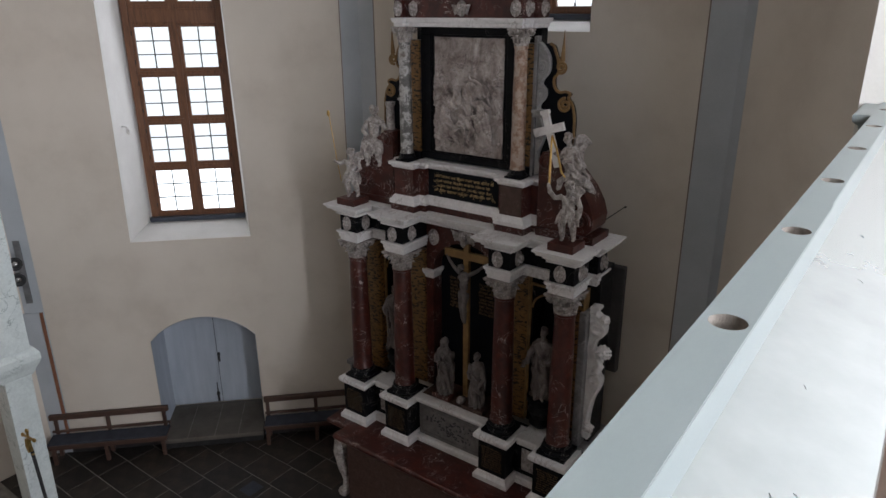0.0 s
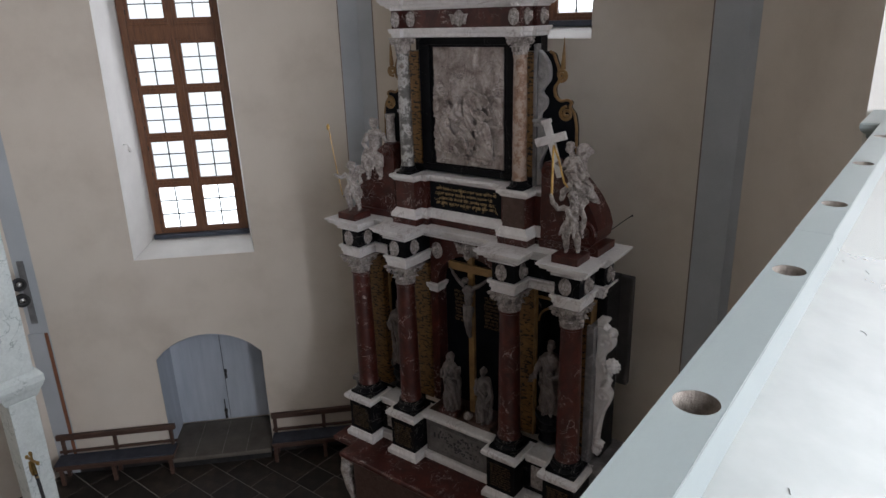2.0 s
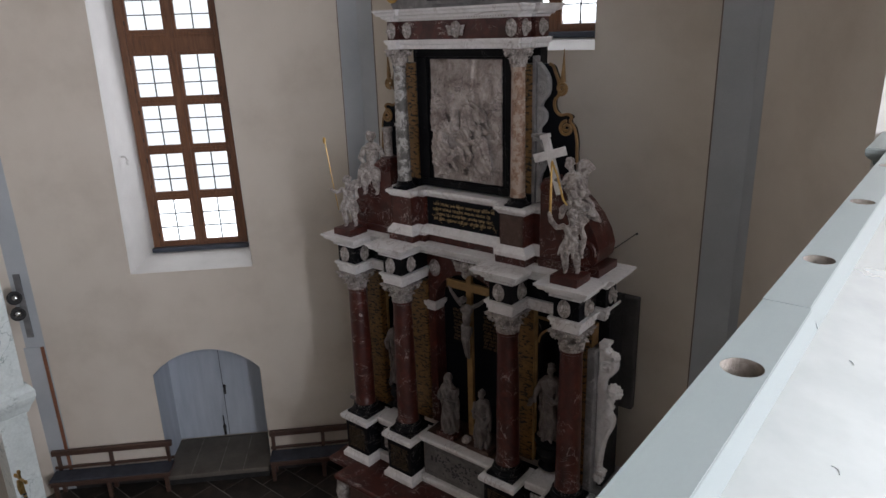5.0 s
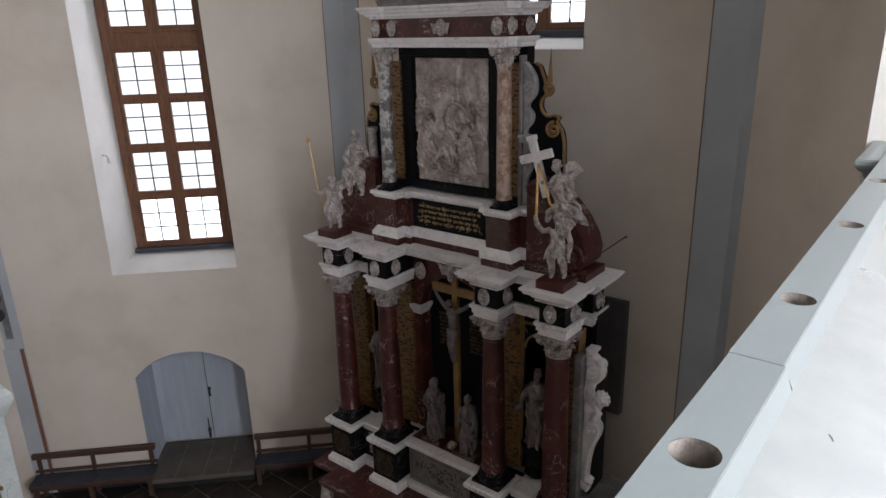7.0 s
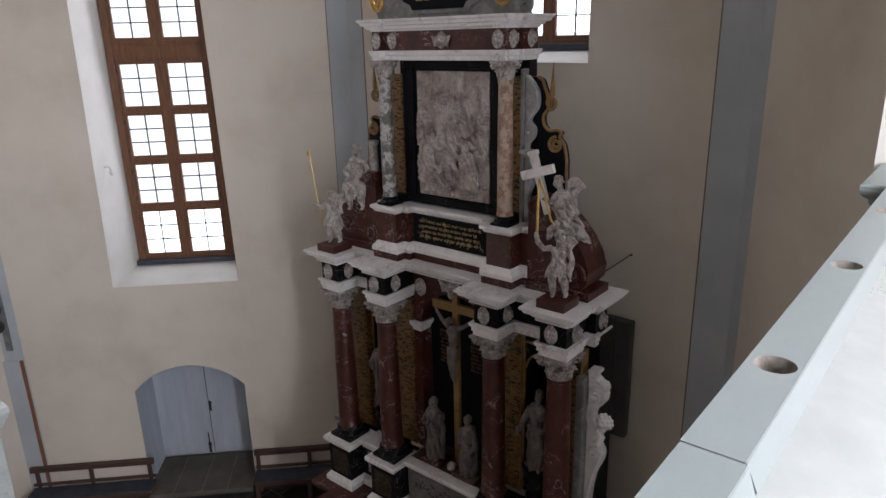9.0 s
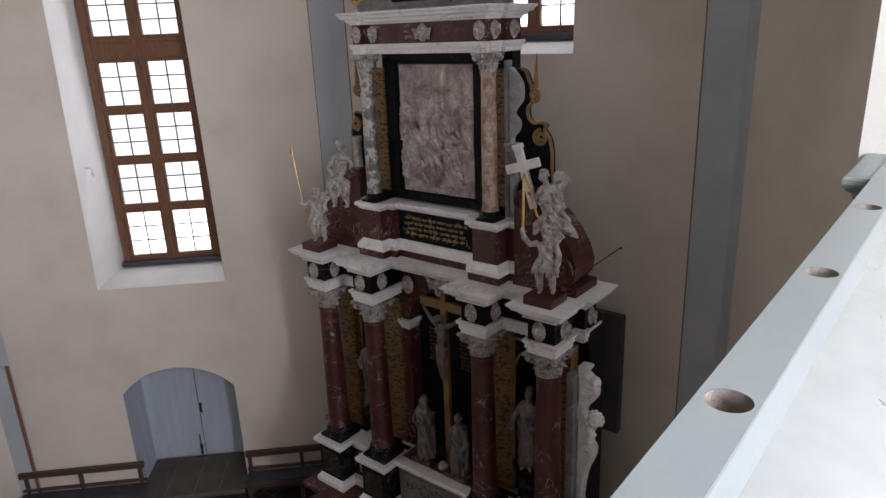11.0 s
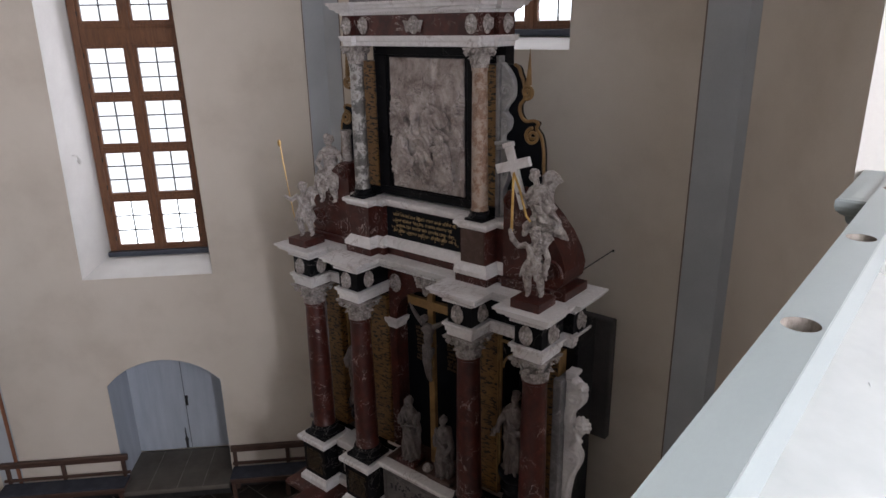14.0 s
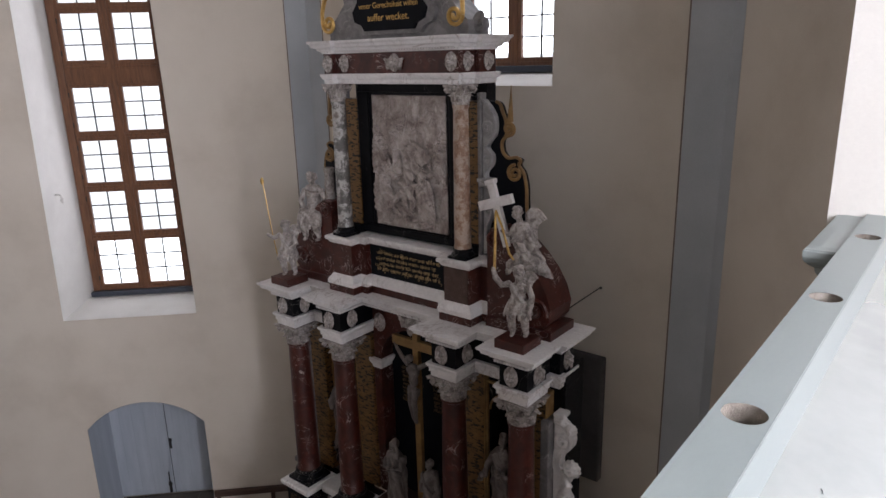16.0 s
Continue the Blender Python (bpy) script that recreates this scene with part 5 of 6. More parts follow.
# crowning piece: grey scrolled body, black cartouche, gold volutes
crown = [(-1.0, 8.52), (1.0, 8.52), (0.98, 8.66), (0.86, 8.78), (0.74, 8.9), (0.76, 9.1), (0.66, 9.3), (0.5, 9.55), (-0.5, 9.55), (-0.66, 9.3), (-0.76, 9.1), (-0.74, 8.9), (-0.86, 8.78), (-0.98, 8.66)]
part("crown_body", plate(crown, Y(7.000), Y(7.340)), GREY_M, altar, "dark grey marble crowning body")
cart = [(-0.36, 8.6), (0.36, 8.6), (0.4, 8.66), (0.5, 8.7), (0.53, 8.8), (0.45, 8.9), (0.44, 9.05), (0.5, 9.2), (0.4, 9.4), (-0.4, 9.4), (-0.5, 9.2), (-0.44, 9.05), (-0.45, 8.9), (-0.53, 8.8), (-0.5, 8.7), (-0.4, 8.66)]
part("cartouche_rim", plate([(x * 1.18, 9.0 + (z - 9.0) * 1.1) for x, z in cart], Y(6.940), Y(7.000)), GREY_M, altar, "grey alabaster cartouche rim")
ct = part("cartouche", plate(cart, Y(6.915), Y(6.940)), BLUEBLACK, altar, "blue-black cartouche with gold lettering")
for z, text in ((8.97, "geben vnd vmb"), (8.83, "vnser Gerechtikeit willen"), (8.70, "auffer wecket.")):
    letters("lettering", text, 0.105 if len(text) < 18 else 0.083, GOLD, ct, (0.0, Y(6.914), z), "gold lettering")
for s in (-1, 1):
    bm = bmesh.new()
    rod(bm, spiral(s * 0.9, 8.70, 0.10, 1.6, 0 if s > 0 else math.pi, -s, 30, Y(6.900)), 0.022, 8)
    rod(bm, [(s * 1.0, Y(6.900), 8.70), (s * 1.0, Y(6.900), 8.82), (s * 0.95, Y(6.900), 8.95), (s * 0.85, Y(6.900), 9.05), (s * 0.72, Y(6.900), 9.08), (s * 0.66, Y(6.900), 9.02)], [0.022, 0.024, 0.026, 0.024, 0.022, 0.016], 8)
    part("gold_volute", bm, GOLD, altar, "gilded volute", smooth=True)
    bm = bmesh.new()
    rod(bm, spiral(s * 1.06, 8.62, 0.09, 1.2, math.pi / 2, s, 20, Y(7.140)), 0.04, 8)
    part("end_scroll", bm, GREY_M, altar, "grey marble scroll", smooth=True)

# black wing boards with gilded edges
wing = [(0.99, 6.25), (1.66, 6.25), (1.56, 6.55), (1.53, 6.8), (1.525, 6.98), (1.49, 7.14), (1.43, 7.22), (1.45, 7.27), (1.40, 7.30), (1.30, 7.29), (1.235, 7.35), (1.225, 7.45), (1.28, 7.53), (1.27, 7.66), (1.23, 7.76), (1.2, 7.83), (1.15, 7.86), (0.99, 7.86)]


wing = [wing[0]] + glide(wing[1:-1]) + [wing[-1]]
for s in (-1, 1):
    part("wing_board", plate([(s * x, z) for x, z in wing], Y(7.24), Y(7.32)), BLUEBLACK, altar, "blue-black scrolled side board")
    bm = bmesh.new()
    rod(bm, [(s * x, Y(7.25), z) for x, z in wing[1:-1]], 0.019, 7)
    part("gilt_edging", bm, GILTWOOD, altar, "gilded edging", smooth=True)
    bm = bmesh.new()
    rod(bm, spiral(s * 1.40, 7.14, 0.09, 1.7, math.pi / 2, s, 30, Y(7.22)), 0.019, 7)
    part("gilt_scroll", bm, GILTWOOD, altar, "gilded scroll", smooth=True)
    bm = bmesh.new()
    rod(bm, spiral(s * 1.325, 7.59, 0.075, 1.7, -math.pi * 0.6 if s > 0 else -math.pi * 0.4, s, 28, Y(7.22)), 0.018, 7)
    rod(bm, [(s * 1.335, Y(7.23), 7.66), (s * 1.34, Y(7.23), 7.80), (s * 1.345, Y(7.23), 8.02)], [0.034, 0.022, 0.003], 8)
    part("gilt_scroll", bm, GILTWOOD, altar, "gilded scroll with a spike", smooth=True)
    # red marble side volute
    vol = [(1.2, 5.6), (1.88, 5.6), (1.95, 5.68), (1.97, 5.82), (1.92, 5.98), (1.82, 6.15), (1.69, 6.3), (1.56, 6.42), (1.45, 6.52), (1.34, 6.6), (1.24, 6.58), (1.2, 6.45)]
    part("side_volute", plate([(s * x, z) for x, z in vol], Y(7.0), Y(7.44)), RED_M, altar, "large red marble side volute")
    bm = bmesh.new()
    rod(bm, spiral(s * 1.79, 5.79, 0.14, 1.4, -0.3 if s > 0 else math.pi + 0.3, s, 26, Y(6.99)), 0.022, 7)
    part("volute_moulding", bm, RED_M, altar, smooth=True)
    bm = bmesh.new()
    rod(bm, spiral(s * 1.3, 6.46, 0.1, 1.2, 1.2 if s > 0 else math.pi - 1.2, s, 22, Y(6.99)), 0.02, 7)
    part("volute_moulding", bm, RED_M, altar, smooth=True)
    part("volute_foot", boxed(*sorted((s * 1.2, s * 2.0)), Y(6.96), Y(7.46), 5.5, 5.6, 0.008), RED_M, altar)
    part("statue_block", boxed(*sorted((s * 1.60, s * 1.94)), Y(6.54), Y(6.88), 5.5, 5.6, 0.006), RED_M, altar, "red marble block under a figure")

# the gilded cross in the central niche
cr = thing("gilded_cross", (AX, 7.18, 2.55), "tall gilded wooden cross in the central niche of the altar", "cross")
part("upright", boxed(-0.045, 0.045, -0.03, 0.03, 0.0, 2.62, 0.005), GILTWOOD, cr)
part("crossbar", boxed(-0.38, 0.38, -0.032, 0.028, 2.28, 2.40, 0.005), GILTWOOD, cr)
part("scroll_tablet", boxed(-0.06, 0.06, -0.04, -0.03, 2.52, 2.6, 0.004), GILTWOOD, cr)


# ---- figures of stone: plain draped shapes ----
def feathered_wing(bm, root, tip_dir, length, width, normal, n=7):
    """A wing of overlapping long feathers that fan out below a rounded arm."""
    root, d, nn = Vector(root), Vector(tip_dir).normalized(), Vector(normal).normalized()
    side = d.cross(nn).normalized()
    arm = [root + d * length * f + side * width * 0.5 * math.sin(f * 2.6) for f in (0, 0.25, 0.5, 0.75, 0.95)]
    rod(bm, arm, [0.028, 0.034, 0.032, 0.026, 0.016], 8)
    for k in range(n):
        f = 0.12 + 0.83 * k / (n - 1)
        p = root + d * length * f + side * width * 0.5 * math.sin(f * 2.6)
        e = p - side * width * (1.0 - 0.15 * f) + d * length * (0.35 * f - 0.45)
        mid_ = (p + e) / 2 + nn * 0.012 + d * length * 0.05
        rod(bm, [p, mid_, e], [0.018, 0.021, 0.012], 8)


def robed(h, seed, hair, arms, sway=0.02, belt=True):
    """A standing robed figure; arms are lists of points in heights."""
    q = random.Random(seed)
    bm = bmesh.new()
    rings = []
    prof = [(0.165, 0.0), (0.172, 0.03), (0.158, 0.1), (0.147, 0.2), (0.14, 0.3), (0.136, 0.4), (0.125, 0.48), (0.108, 0.56), (0.118, 0.63), (0.135, 0.70), (0.14, 0.75), (0.115, 0.80), (0.05, 0.835)]
    N = 60
    for r, z in prof:
        ring = []
        amp = 0.16 * max(0.12, 1 - z / 0.62)
        for k in range(N):
            a = 2 * math.pi * k / N
            w = a * 7 + seed + 2.4 * noise.noise(Vector((math.cos(a) * 1.3, math.sin(a) * 1.3, z * 2.2 + seed)))
            f = 1 + amp * (abs(math.sin(w)) * 1.6 - 0.9)
            bulge = 1 + 0.16 * math.exp(-((a - 5.05) / 0.5) ** 2) * math.exp(-((z - 0.27) / 0.12) ** 2)
            ring.append(bm.verts.new((h * (r * f * bulge * math.cos(a) + sway * math.sin(z * 5)), h * r * 0.74 * f * bulge * math.sin(a), h * z)))
        rings.append(ring)
    for a, b in zip(rings, rings[1:]):
        for k in range(N):
            bm.faces.new((a[k], a[(k + 1) % N], b[(k + 1) % N], b[k]))
    bm.faces.new(rings[0][::-1])
    bm.faces.new(rings[-1])
    rod(bm, [(0, 0, 0.8 * h), (0, -0.012 * h, 0.88 * h)], 0.038 * h, 10)
    carved_head(bm, (0.0, -0.015 * h, 0.925 * h), 0.066 * h, q.uniform(-0.4, 0.4), hair, q)
    # cloak: heavy swags from one shoulder across to the hip and down
    for j in range(6):
        o = 0.035 * j
        rod(bm, [(-0.12 * h + o * h * 0.3, -0.06 * h, (0.77 - o * 0.6) * h), (-0.03 * h, -0.115 * h, (0.63 - o) * h), (0.08 * h, -0.10 * h, (0.54 - o * 1.2) * h), (0.135 * h, -0.03 * h, (0.46 - o * 1.3) * h)], [0.016 * h, 0.02 * h, 0.02 * h, 0.014 * h], 7)
    for e in (-1, 1):
        rod(bm, [(e * 0.13 * h, 0.03 * h, 0.74 * h), (e * 0.155 * h, 0.02 * h, 0.5 * h), (e * 0.15 * h, 0.02 * h, 0.22 * h), (e * 0.16 * h, 0.0, 0.06 * h)], [0.04 * h, 0.035 * h, 0.03 * h, 0.025 * h], 8)
        blob(bm, (e * 0.06 * h, -0.125 * h, 0.015 * h), (0.03 * h, 0.05 * h, 0.02 * h), 1)
    if belt:
        rod(bm, [(0.118 * h * math.cos(t), 0.09 * h * math.sin(t), 0.575 * h) for t in [2 * math.pi * k / 20 for k in range(20)]], 0.011 * h, 6)
    for v in bm.verts:
        v.co.x *= 0.86
    for pts in arms:
        P = [Vector((p[0] * 0.9, p[1], p[2])) * h for p in pts]
        rod(bm, P, [0.045 * h] + [0.04 * h] * (len(P) - 2) + [0.028 * h], 10)
        blob(bm, P[-1], (0.024 * h, 0.03 * h, 0.032 * h), 1)
    return bm


def cherub(h, seed, arms, legs, wing=1):
    """A small bare-armed figure in a short skirt with a sash and a wing."""
    q = random.Random(seed)
    bm = bmesh.new()
    for pts in legs:
        P = [Vector(p) * h for p in pts]
        rod(bm, P, [0.075 * h, 0.062 * h, 0.05 * h, 0.034 * h][:len(P)], 12)
        blob(bm, P[-1] + Vector((0, -0.035 * h, -0.01 * h)), (0.033 * h, 0.06 * h, 0.024 * h), 2)
    blob(bm, (0, 0.0, 0.43 * h), (0.145 * h, 0.115 * h, 0.10 * h), 2)
    for k in range(15):
        a = 2 * math.pi * k / 15
        rod(bm, [(0.10 * h * math.cos(a), 0.08 * h * math.sin(a), 0.5 * h), (0.15 * h * math.cos(a), 0.12 * h * math.sin(a), 0.40 * h), ((0.16 + 0.02 * (k % 3)) * h * math.cos(a), 0.135 * h * math.sin(a), (0.27 + 0.03 * (k % 2)) * h)], [0.03 * h, 0.032 * h, 0.018 * h], 7)
    blob(bm, (0.0, -0.01 * h, 0.55 * h), (0.108 * h, 0.095 * h, 0.11 * h), 2)
    blob(bm, (0.0, -0.008 * h, 0.66 * h), (0.118 * h, 0.085 * h, 0.10 * h), 2)
    for e in (-1, 1):
        blob(bm, (e * 0.055 * h, -0.07 * h, 0.68 * h), (0.05 * h, 0.035 * h, 0.045 * h), 1)
    rod(bm, [(-0.10 * h, -0.04 * h, 0.75 * h), (-0.03 * h, -0.1 * h, 0.65 * h), (0.05 * h, -0.105 * h, 0.56 * h), (0.12 * h, -0.04 * h, 0.47 * h), (0.16 * h, 0.0, 0.36 * h)], [0.02 * h, 0.024 * h, 0.024 * h, 0.028 * h, 0.03 * h], 8)
    rod(bm, [(0, 0, 0.72 * h), (0.0, -0.02 * h, 0.82 * h)], 0.045 * h, 10)
    carved_head(bm, (0.01 * h, -0.025 * h, 0.875 * h), 0.088 * h, 0.5, "curls", q)
    for pts in arms:
        P = [Vector(p) * h for p in pts]
        rod(bm, P, [0.048 * h] + [0.042 * h] * (len(P) - 2) + [0.027 * h], 10)
        blob(bm, P[-1], (0.03 * h,) * 3, 1)
    if wing:
        feathered_wing(bm, (wing * 0.06 * h, 0.09 * h, 0.66 * h), (wing * 0.45, 0.25, 0.9), 0.22 * h, wing * -0.16 * h, (0, -1, 0.0), 7)
    return bm


def statue(bm, material, at, turn, label, seed, voxel=0.008, folds=None):
    return solid("statue", sculpt(bm, "statue", material, voxel, 1, folds, seed, 0.0022), material, label, "statue", at=at, turn=turn)


def robe_folds(seed, amp=0.010):
    return lambda c: amp * math.sin(60 * (c.x + 0.5 * c.y) + 14 * c.z + 5 * noise.noise(c * 5 + Vector((seed, 0, 0)))) * (1 if c.z < 0.7 else 0.3)


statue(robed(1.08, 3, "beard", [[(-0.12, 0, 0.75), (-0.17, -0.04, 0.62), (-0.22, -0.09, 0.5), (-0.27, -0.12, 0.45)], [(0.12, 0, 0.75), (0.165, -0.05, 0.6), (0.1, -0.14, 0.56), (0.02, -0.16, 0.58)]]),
       DARKSTATUE, (AX + NC, 7.13, 3.06), 10, "bearded stone figure on a black console, its colour darkened for the altar niche's shade", 3, folds=robe_folds(3))
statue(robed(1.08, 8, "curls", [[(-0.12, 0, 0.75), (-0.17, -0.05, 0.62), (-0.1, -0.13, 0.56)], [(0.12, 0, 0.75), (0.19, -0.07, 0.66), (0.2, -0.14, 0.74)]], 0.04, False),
       DARKSTATUE, (AX - NC, 7.10, 3.06), 15, "stone figure on a black console, its colour darkened for the altar niche's shade", 8, folds=robe_folds(8))
solid("statue_plinth", boxed(-0.16, 0.16, -0.13, 0.13, 0, 0.09, 0.01), RED_M, "small red marble plinth under a figure", "plinth", at=(AX - 0.26, 6.98, 2.55))
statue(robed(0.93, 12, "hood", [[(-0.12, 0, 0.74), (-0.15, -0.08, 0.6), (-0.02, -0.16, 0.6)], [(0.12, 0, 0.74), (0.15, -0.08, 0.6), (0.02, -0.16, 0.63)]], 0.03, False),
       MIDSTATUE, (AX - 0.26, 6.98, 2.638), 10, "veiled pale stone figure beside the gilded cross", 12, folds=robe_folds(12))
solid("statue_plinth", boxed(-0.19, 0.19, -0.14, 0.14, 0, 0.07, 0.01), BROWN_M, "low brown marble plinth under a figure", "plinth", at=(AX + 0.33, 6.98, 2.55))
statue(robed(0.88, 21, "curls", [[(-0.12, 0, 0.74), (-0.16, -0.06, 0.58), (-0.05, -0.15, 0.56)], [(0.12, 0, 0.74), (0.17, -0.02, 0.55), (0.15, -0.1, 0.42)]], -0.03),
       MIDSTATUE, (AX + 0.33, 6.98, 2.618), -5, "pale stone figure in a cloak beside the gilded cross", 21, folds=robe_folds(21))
bm = blob(bmesh.new(), (0, 0, 0.06), (0.06, 0.07, 0.065), 3)
for v in bm.verts:
    v.co += 0.015 * Vector(noise.noise_vector(v.co * 14))
solid("carved_stone", bm, STATUE_M, "small rounded pale stone at the foot of the cross", "carving", smooth=True, at=(AX + 0.06, 6.95, 2.55))

# the carved figure that hangs on the cross, one plain shape
bm = bmesh.new()
for e in (-1, 1):
    rod(bm, [(0.01 * e, -0.01, 0.0), (0.022 * e, -0.04, 0.09), (0.028 * e, -0.055, 0.22), (0.032 * e + 0.01, -0.085, 0.31), (0.04 * e, -0.04, 0.5)], [0.018, 0.024, 0.034, 0.034, 0.05], 10)
    rod(bm, [(e * 0.085, -0.025, 0.80), (e * 0.2, -0.01, 0.87), (e * 0.30, 0.01, 0.96), (e * 0.36, 0.03, 1.03)], [0.036, 0.028, 0.022, 0.016], 8)
    blob(bm, (e * 0.045, -0.065, 0.75), (0.05, 0.03, 0.045), 1)
blob(bm, (0, -0.035, 0.62), (0.07, 0.05, 0.12), 2)
blob(bm, (0, -0.03, 0.74), (0.095, 0.055, 0.10), 2)
for k in range(9):
    rod(bm, [(-0.07 + 0.017 * k, -0.055, 0.53), (-0.055 + 0.014 * k, -0.07, 0.48), (-0.05 + 0.012 * k, -0.065, 0.42 + 0.02 * (k % 3))], [0.012, 0.014, 0.008], 6)
blob(bm, (0.075, -0.03, 0.46), (0.02, 0.03, 0.06), 1)
carved_head(bm, (-0.045, -0.06, 0.885), 0.05, -0.5, "beard", random.Random(2))
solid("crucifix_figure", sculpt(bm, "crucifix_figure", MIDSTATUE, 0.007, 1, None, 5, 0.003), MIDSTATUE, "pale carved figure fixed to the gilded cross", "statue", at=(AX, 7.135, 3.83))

# figures on the cornice
stand = [[(-0.07, 0, 0.42), (-0.085, -0.05, 0.26), (-0.075, -0.02, 0.12), (-0.08, 0.0, 0.035)], [(0.07, 0, 0.42), (0.085, -0.02, 0.26), (0.09, 0.02, 0.12), (0.10, 0.03, 0.035)]]
statue(cherub(0.76, 31, [[(-0.11, 0, 0.72), (-0.22, -0.03, 0.70), (-0.30, -0.05, 0.80), (-0.33, -0.06, 0.92)], [(0.12, 0, 0.72), (0.19, -0.03, 0.58), (0.18, -0.06, 0.46), (0.16, -0.1, 0.38)]], stand, 1),
       STATUE_M, (AX + 1.77, 6.72, 5.6), 14, "small winged stone figure on a red block raising one arm", 31)
statue(cherub(0.76, 37, [[(-0.11, 0, 0.72), (-0.22, -0.04, 0.66), (-0.32, -0.06, 0.72)], [(0.12, 0, 0.72), (0.19, -0.03, 0.58), (0.12, -0.12, 0.52)]], stand, 1),
       STATUE_M, (AX - 1.77, 6.72, 5.6), 22, "small winged stone figure on a red block holding a gilded staff", 37)

# winged figure half kneeling on the volute, its robe flowing down to the side
bm = bmesh.new()
q = random.Random(41)
trunk = [(0.0, 0.0, 0.52), (0.02, 0.0, 0.40), (0.07, 0.0, 0.28), (0.14, 0.0, 0.17)]
rod(bm, trunk, [0.085, 0.125, 0.125, 0.15], 14)
for k in range(7):
    rod(bm, [(-0.10 + 0.01 * k, -0.06, 0.40 - 0.035 * k), (0.0 + 0.02 * k, -0.15, 0.33 - 0.035 * k), (0.14 + 0.02 * k, -0.09, 0.30 - 0.04 * k)], [0.016, 0.024, 0.016], 7)
carved_head(bm, (-0.03, -0.04, 0.64), 0.07, -0.5, "curls", q)
rod(bm, [(0, 0, 0.5), (-0.02, -0.02, 0.6)], 0.04, 10)
for k in range(13):
    f = k / 12
    rod(bm, [(0.0 + 0.1 * f, -0.09 + 0.12 * f, 0.34 - 0.06 * f), (0.06 + 0.16 * f, -0.13 + 0.16 * f, 0.17 - 0.02 * f), (0.05 + 0.30 * f, -0.12 + 0.14 * f, 0.05 - 0.01 * k), (0.02 + 0.38 * f + 0.02 * (k % 2), -0.10 + 0.14 * f, -0.03 - 0.11 * f)], [0.035, 0.042, 0.04, 0.02], 8)
blob(bm, (0.16, -0.02, 0.08), (0.17, 0.12, 0.12), 2)
for k in range(5):
    rod(bm, [(0.10, -0.09, 0.45 - 0.03 * k), (0.17 + 0.02 * k, -0.1, 0.33 - 0.03 * k), (0.24 + 0.015 * k, -0.06, 0.25 - 0.03 * k)], [0.016, 0.024, 0.014], 7)
rod(bm, [(-0.06, -0.03, 0.47), (-0.12, -0.09, 0.37), (-0.2, -0.12, 0.44)], [0.042, 0.036, 0.026], 9)
rod(bm, [(0.07, -0.04, 0.46), (0.06, -0.13, 0.34), (-0.06, -0.16, 0.32)], [0.042, 0.036, 0.026], 9)
rod(bm, [(0.02, -0.1, 0.12), (-0.08, -0.14, 0.02), (-0.1, -0.13, -0.1)], [0.06, 0.05, 0.034], 10)
feathered_wing(bm, (0.08, 0.07, 0.46), (0.5, 0.2, 0.8), 0.24, -0.22, (0.1, -1, 0.1), 9)
for v in bm.verts:
    v.co *= 0.84
statue(bm, STATUE_M, (AX + 1.60, 7.02, 6.25), 8, "winged stone figure half seated on the red volute", 41, 0.007, lambda c: 0.005 * math.sin(70 * c.x + 40 * c.z + 6 * noise.noise(c * 6)) * (1 if c.z < 0.25 else 0.2))

# seated figure with a small pillar
bm = bmesh.new()
q = random.Random(47)
rod(bm, [(0, 0, 0.28), (0.0, -0.01, 0.42), (0.01, -0.01, 0.55)], [0.11, 0.09, 0.10], 14)
blob(bm, (0, 0, 0.6), (0.115, 0.075, 0.06), 2)
rod(bm, [(0.0, 0, 0.6), (0.0, -0.02, 0.68)], 0.04, 10)
carved_head(bm, (0.0, -0.03, 0.725), 0.075, 0.4, "curls", q)
for e in (-1, 1):
    rod(bm, [(e * 0.06, 0, 0.26), (e * 0.10, -0.14, 0.26), (e * 0.10, -0.17, 0.12), (e * 0.09 + 0.02, -0.14, -0.02)], [0.075, 0.066, 0.048, 0.034], 12)
    blob(bm, (e * 0.09 + 0.02, -0.18, -0.04), (0.032, 0.06, 0.025), 1)
for k in range(9):
    f = k / 8
    rod(bm, [(-0.13 + 0.26 * f, -0.05, 0.36), (-0.14 + 0.28 * f, -0.15, 0.27), (-0.15 + 0.30 * f, -0.19, 0.12 + 0.05 * (k % 2)), (-0.15 + 0.3 * f, -0.17, 0.03 + 0.06 * (k % 3))], [0.03, 0.036, 0.03, 0.014], 7)
rod(bm, [(-0.11, 0, 0.58), (-0.16, -0.07, 0.44), (-0.07, -0.15, 0.38)], [0.044, 0.038, 0.026], 9)
rod(bm, [(0.11, 0, 0.58), (0.19, -0.05, 0.46), (0.24, 0.02, 0.55)], [0.044, 0.038, 0.026], 9)
statue(bm, STATUE_M, (AX - 1.60, 7.08, 6.12), 22, "stone figure seated on the red volute beside a small pillar", 47)
solid("stone_pillar", lathe(bmesh.new(), [(0.075, 0), (0.08, 0.03), (0.065, 0.06), (0.06, 0.5), (0.075, 0.53), (0.075, 0.57)], 16), STATUE_M, "small pale stone pillar held by a figure", "pillar", smooth=True, at=(AX - 1.36, 7.16, 6.42))

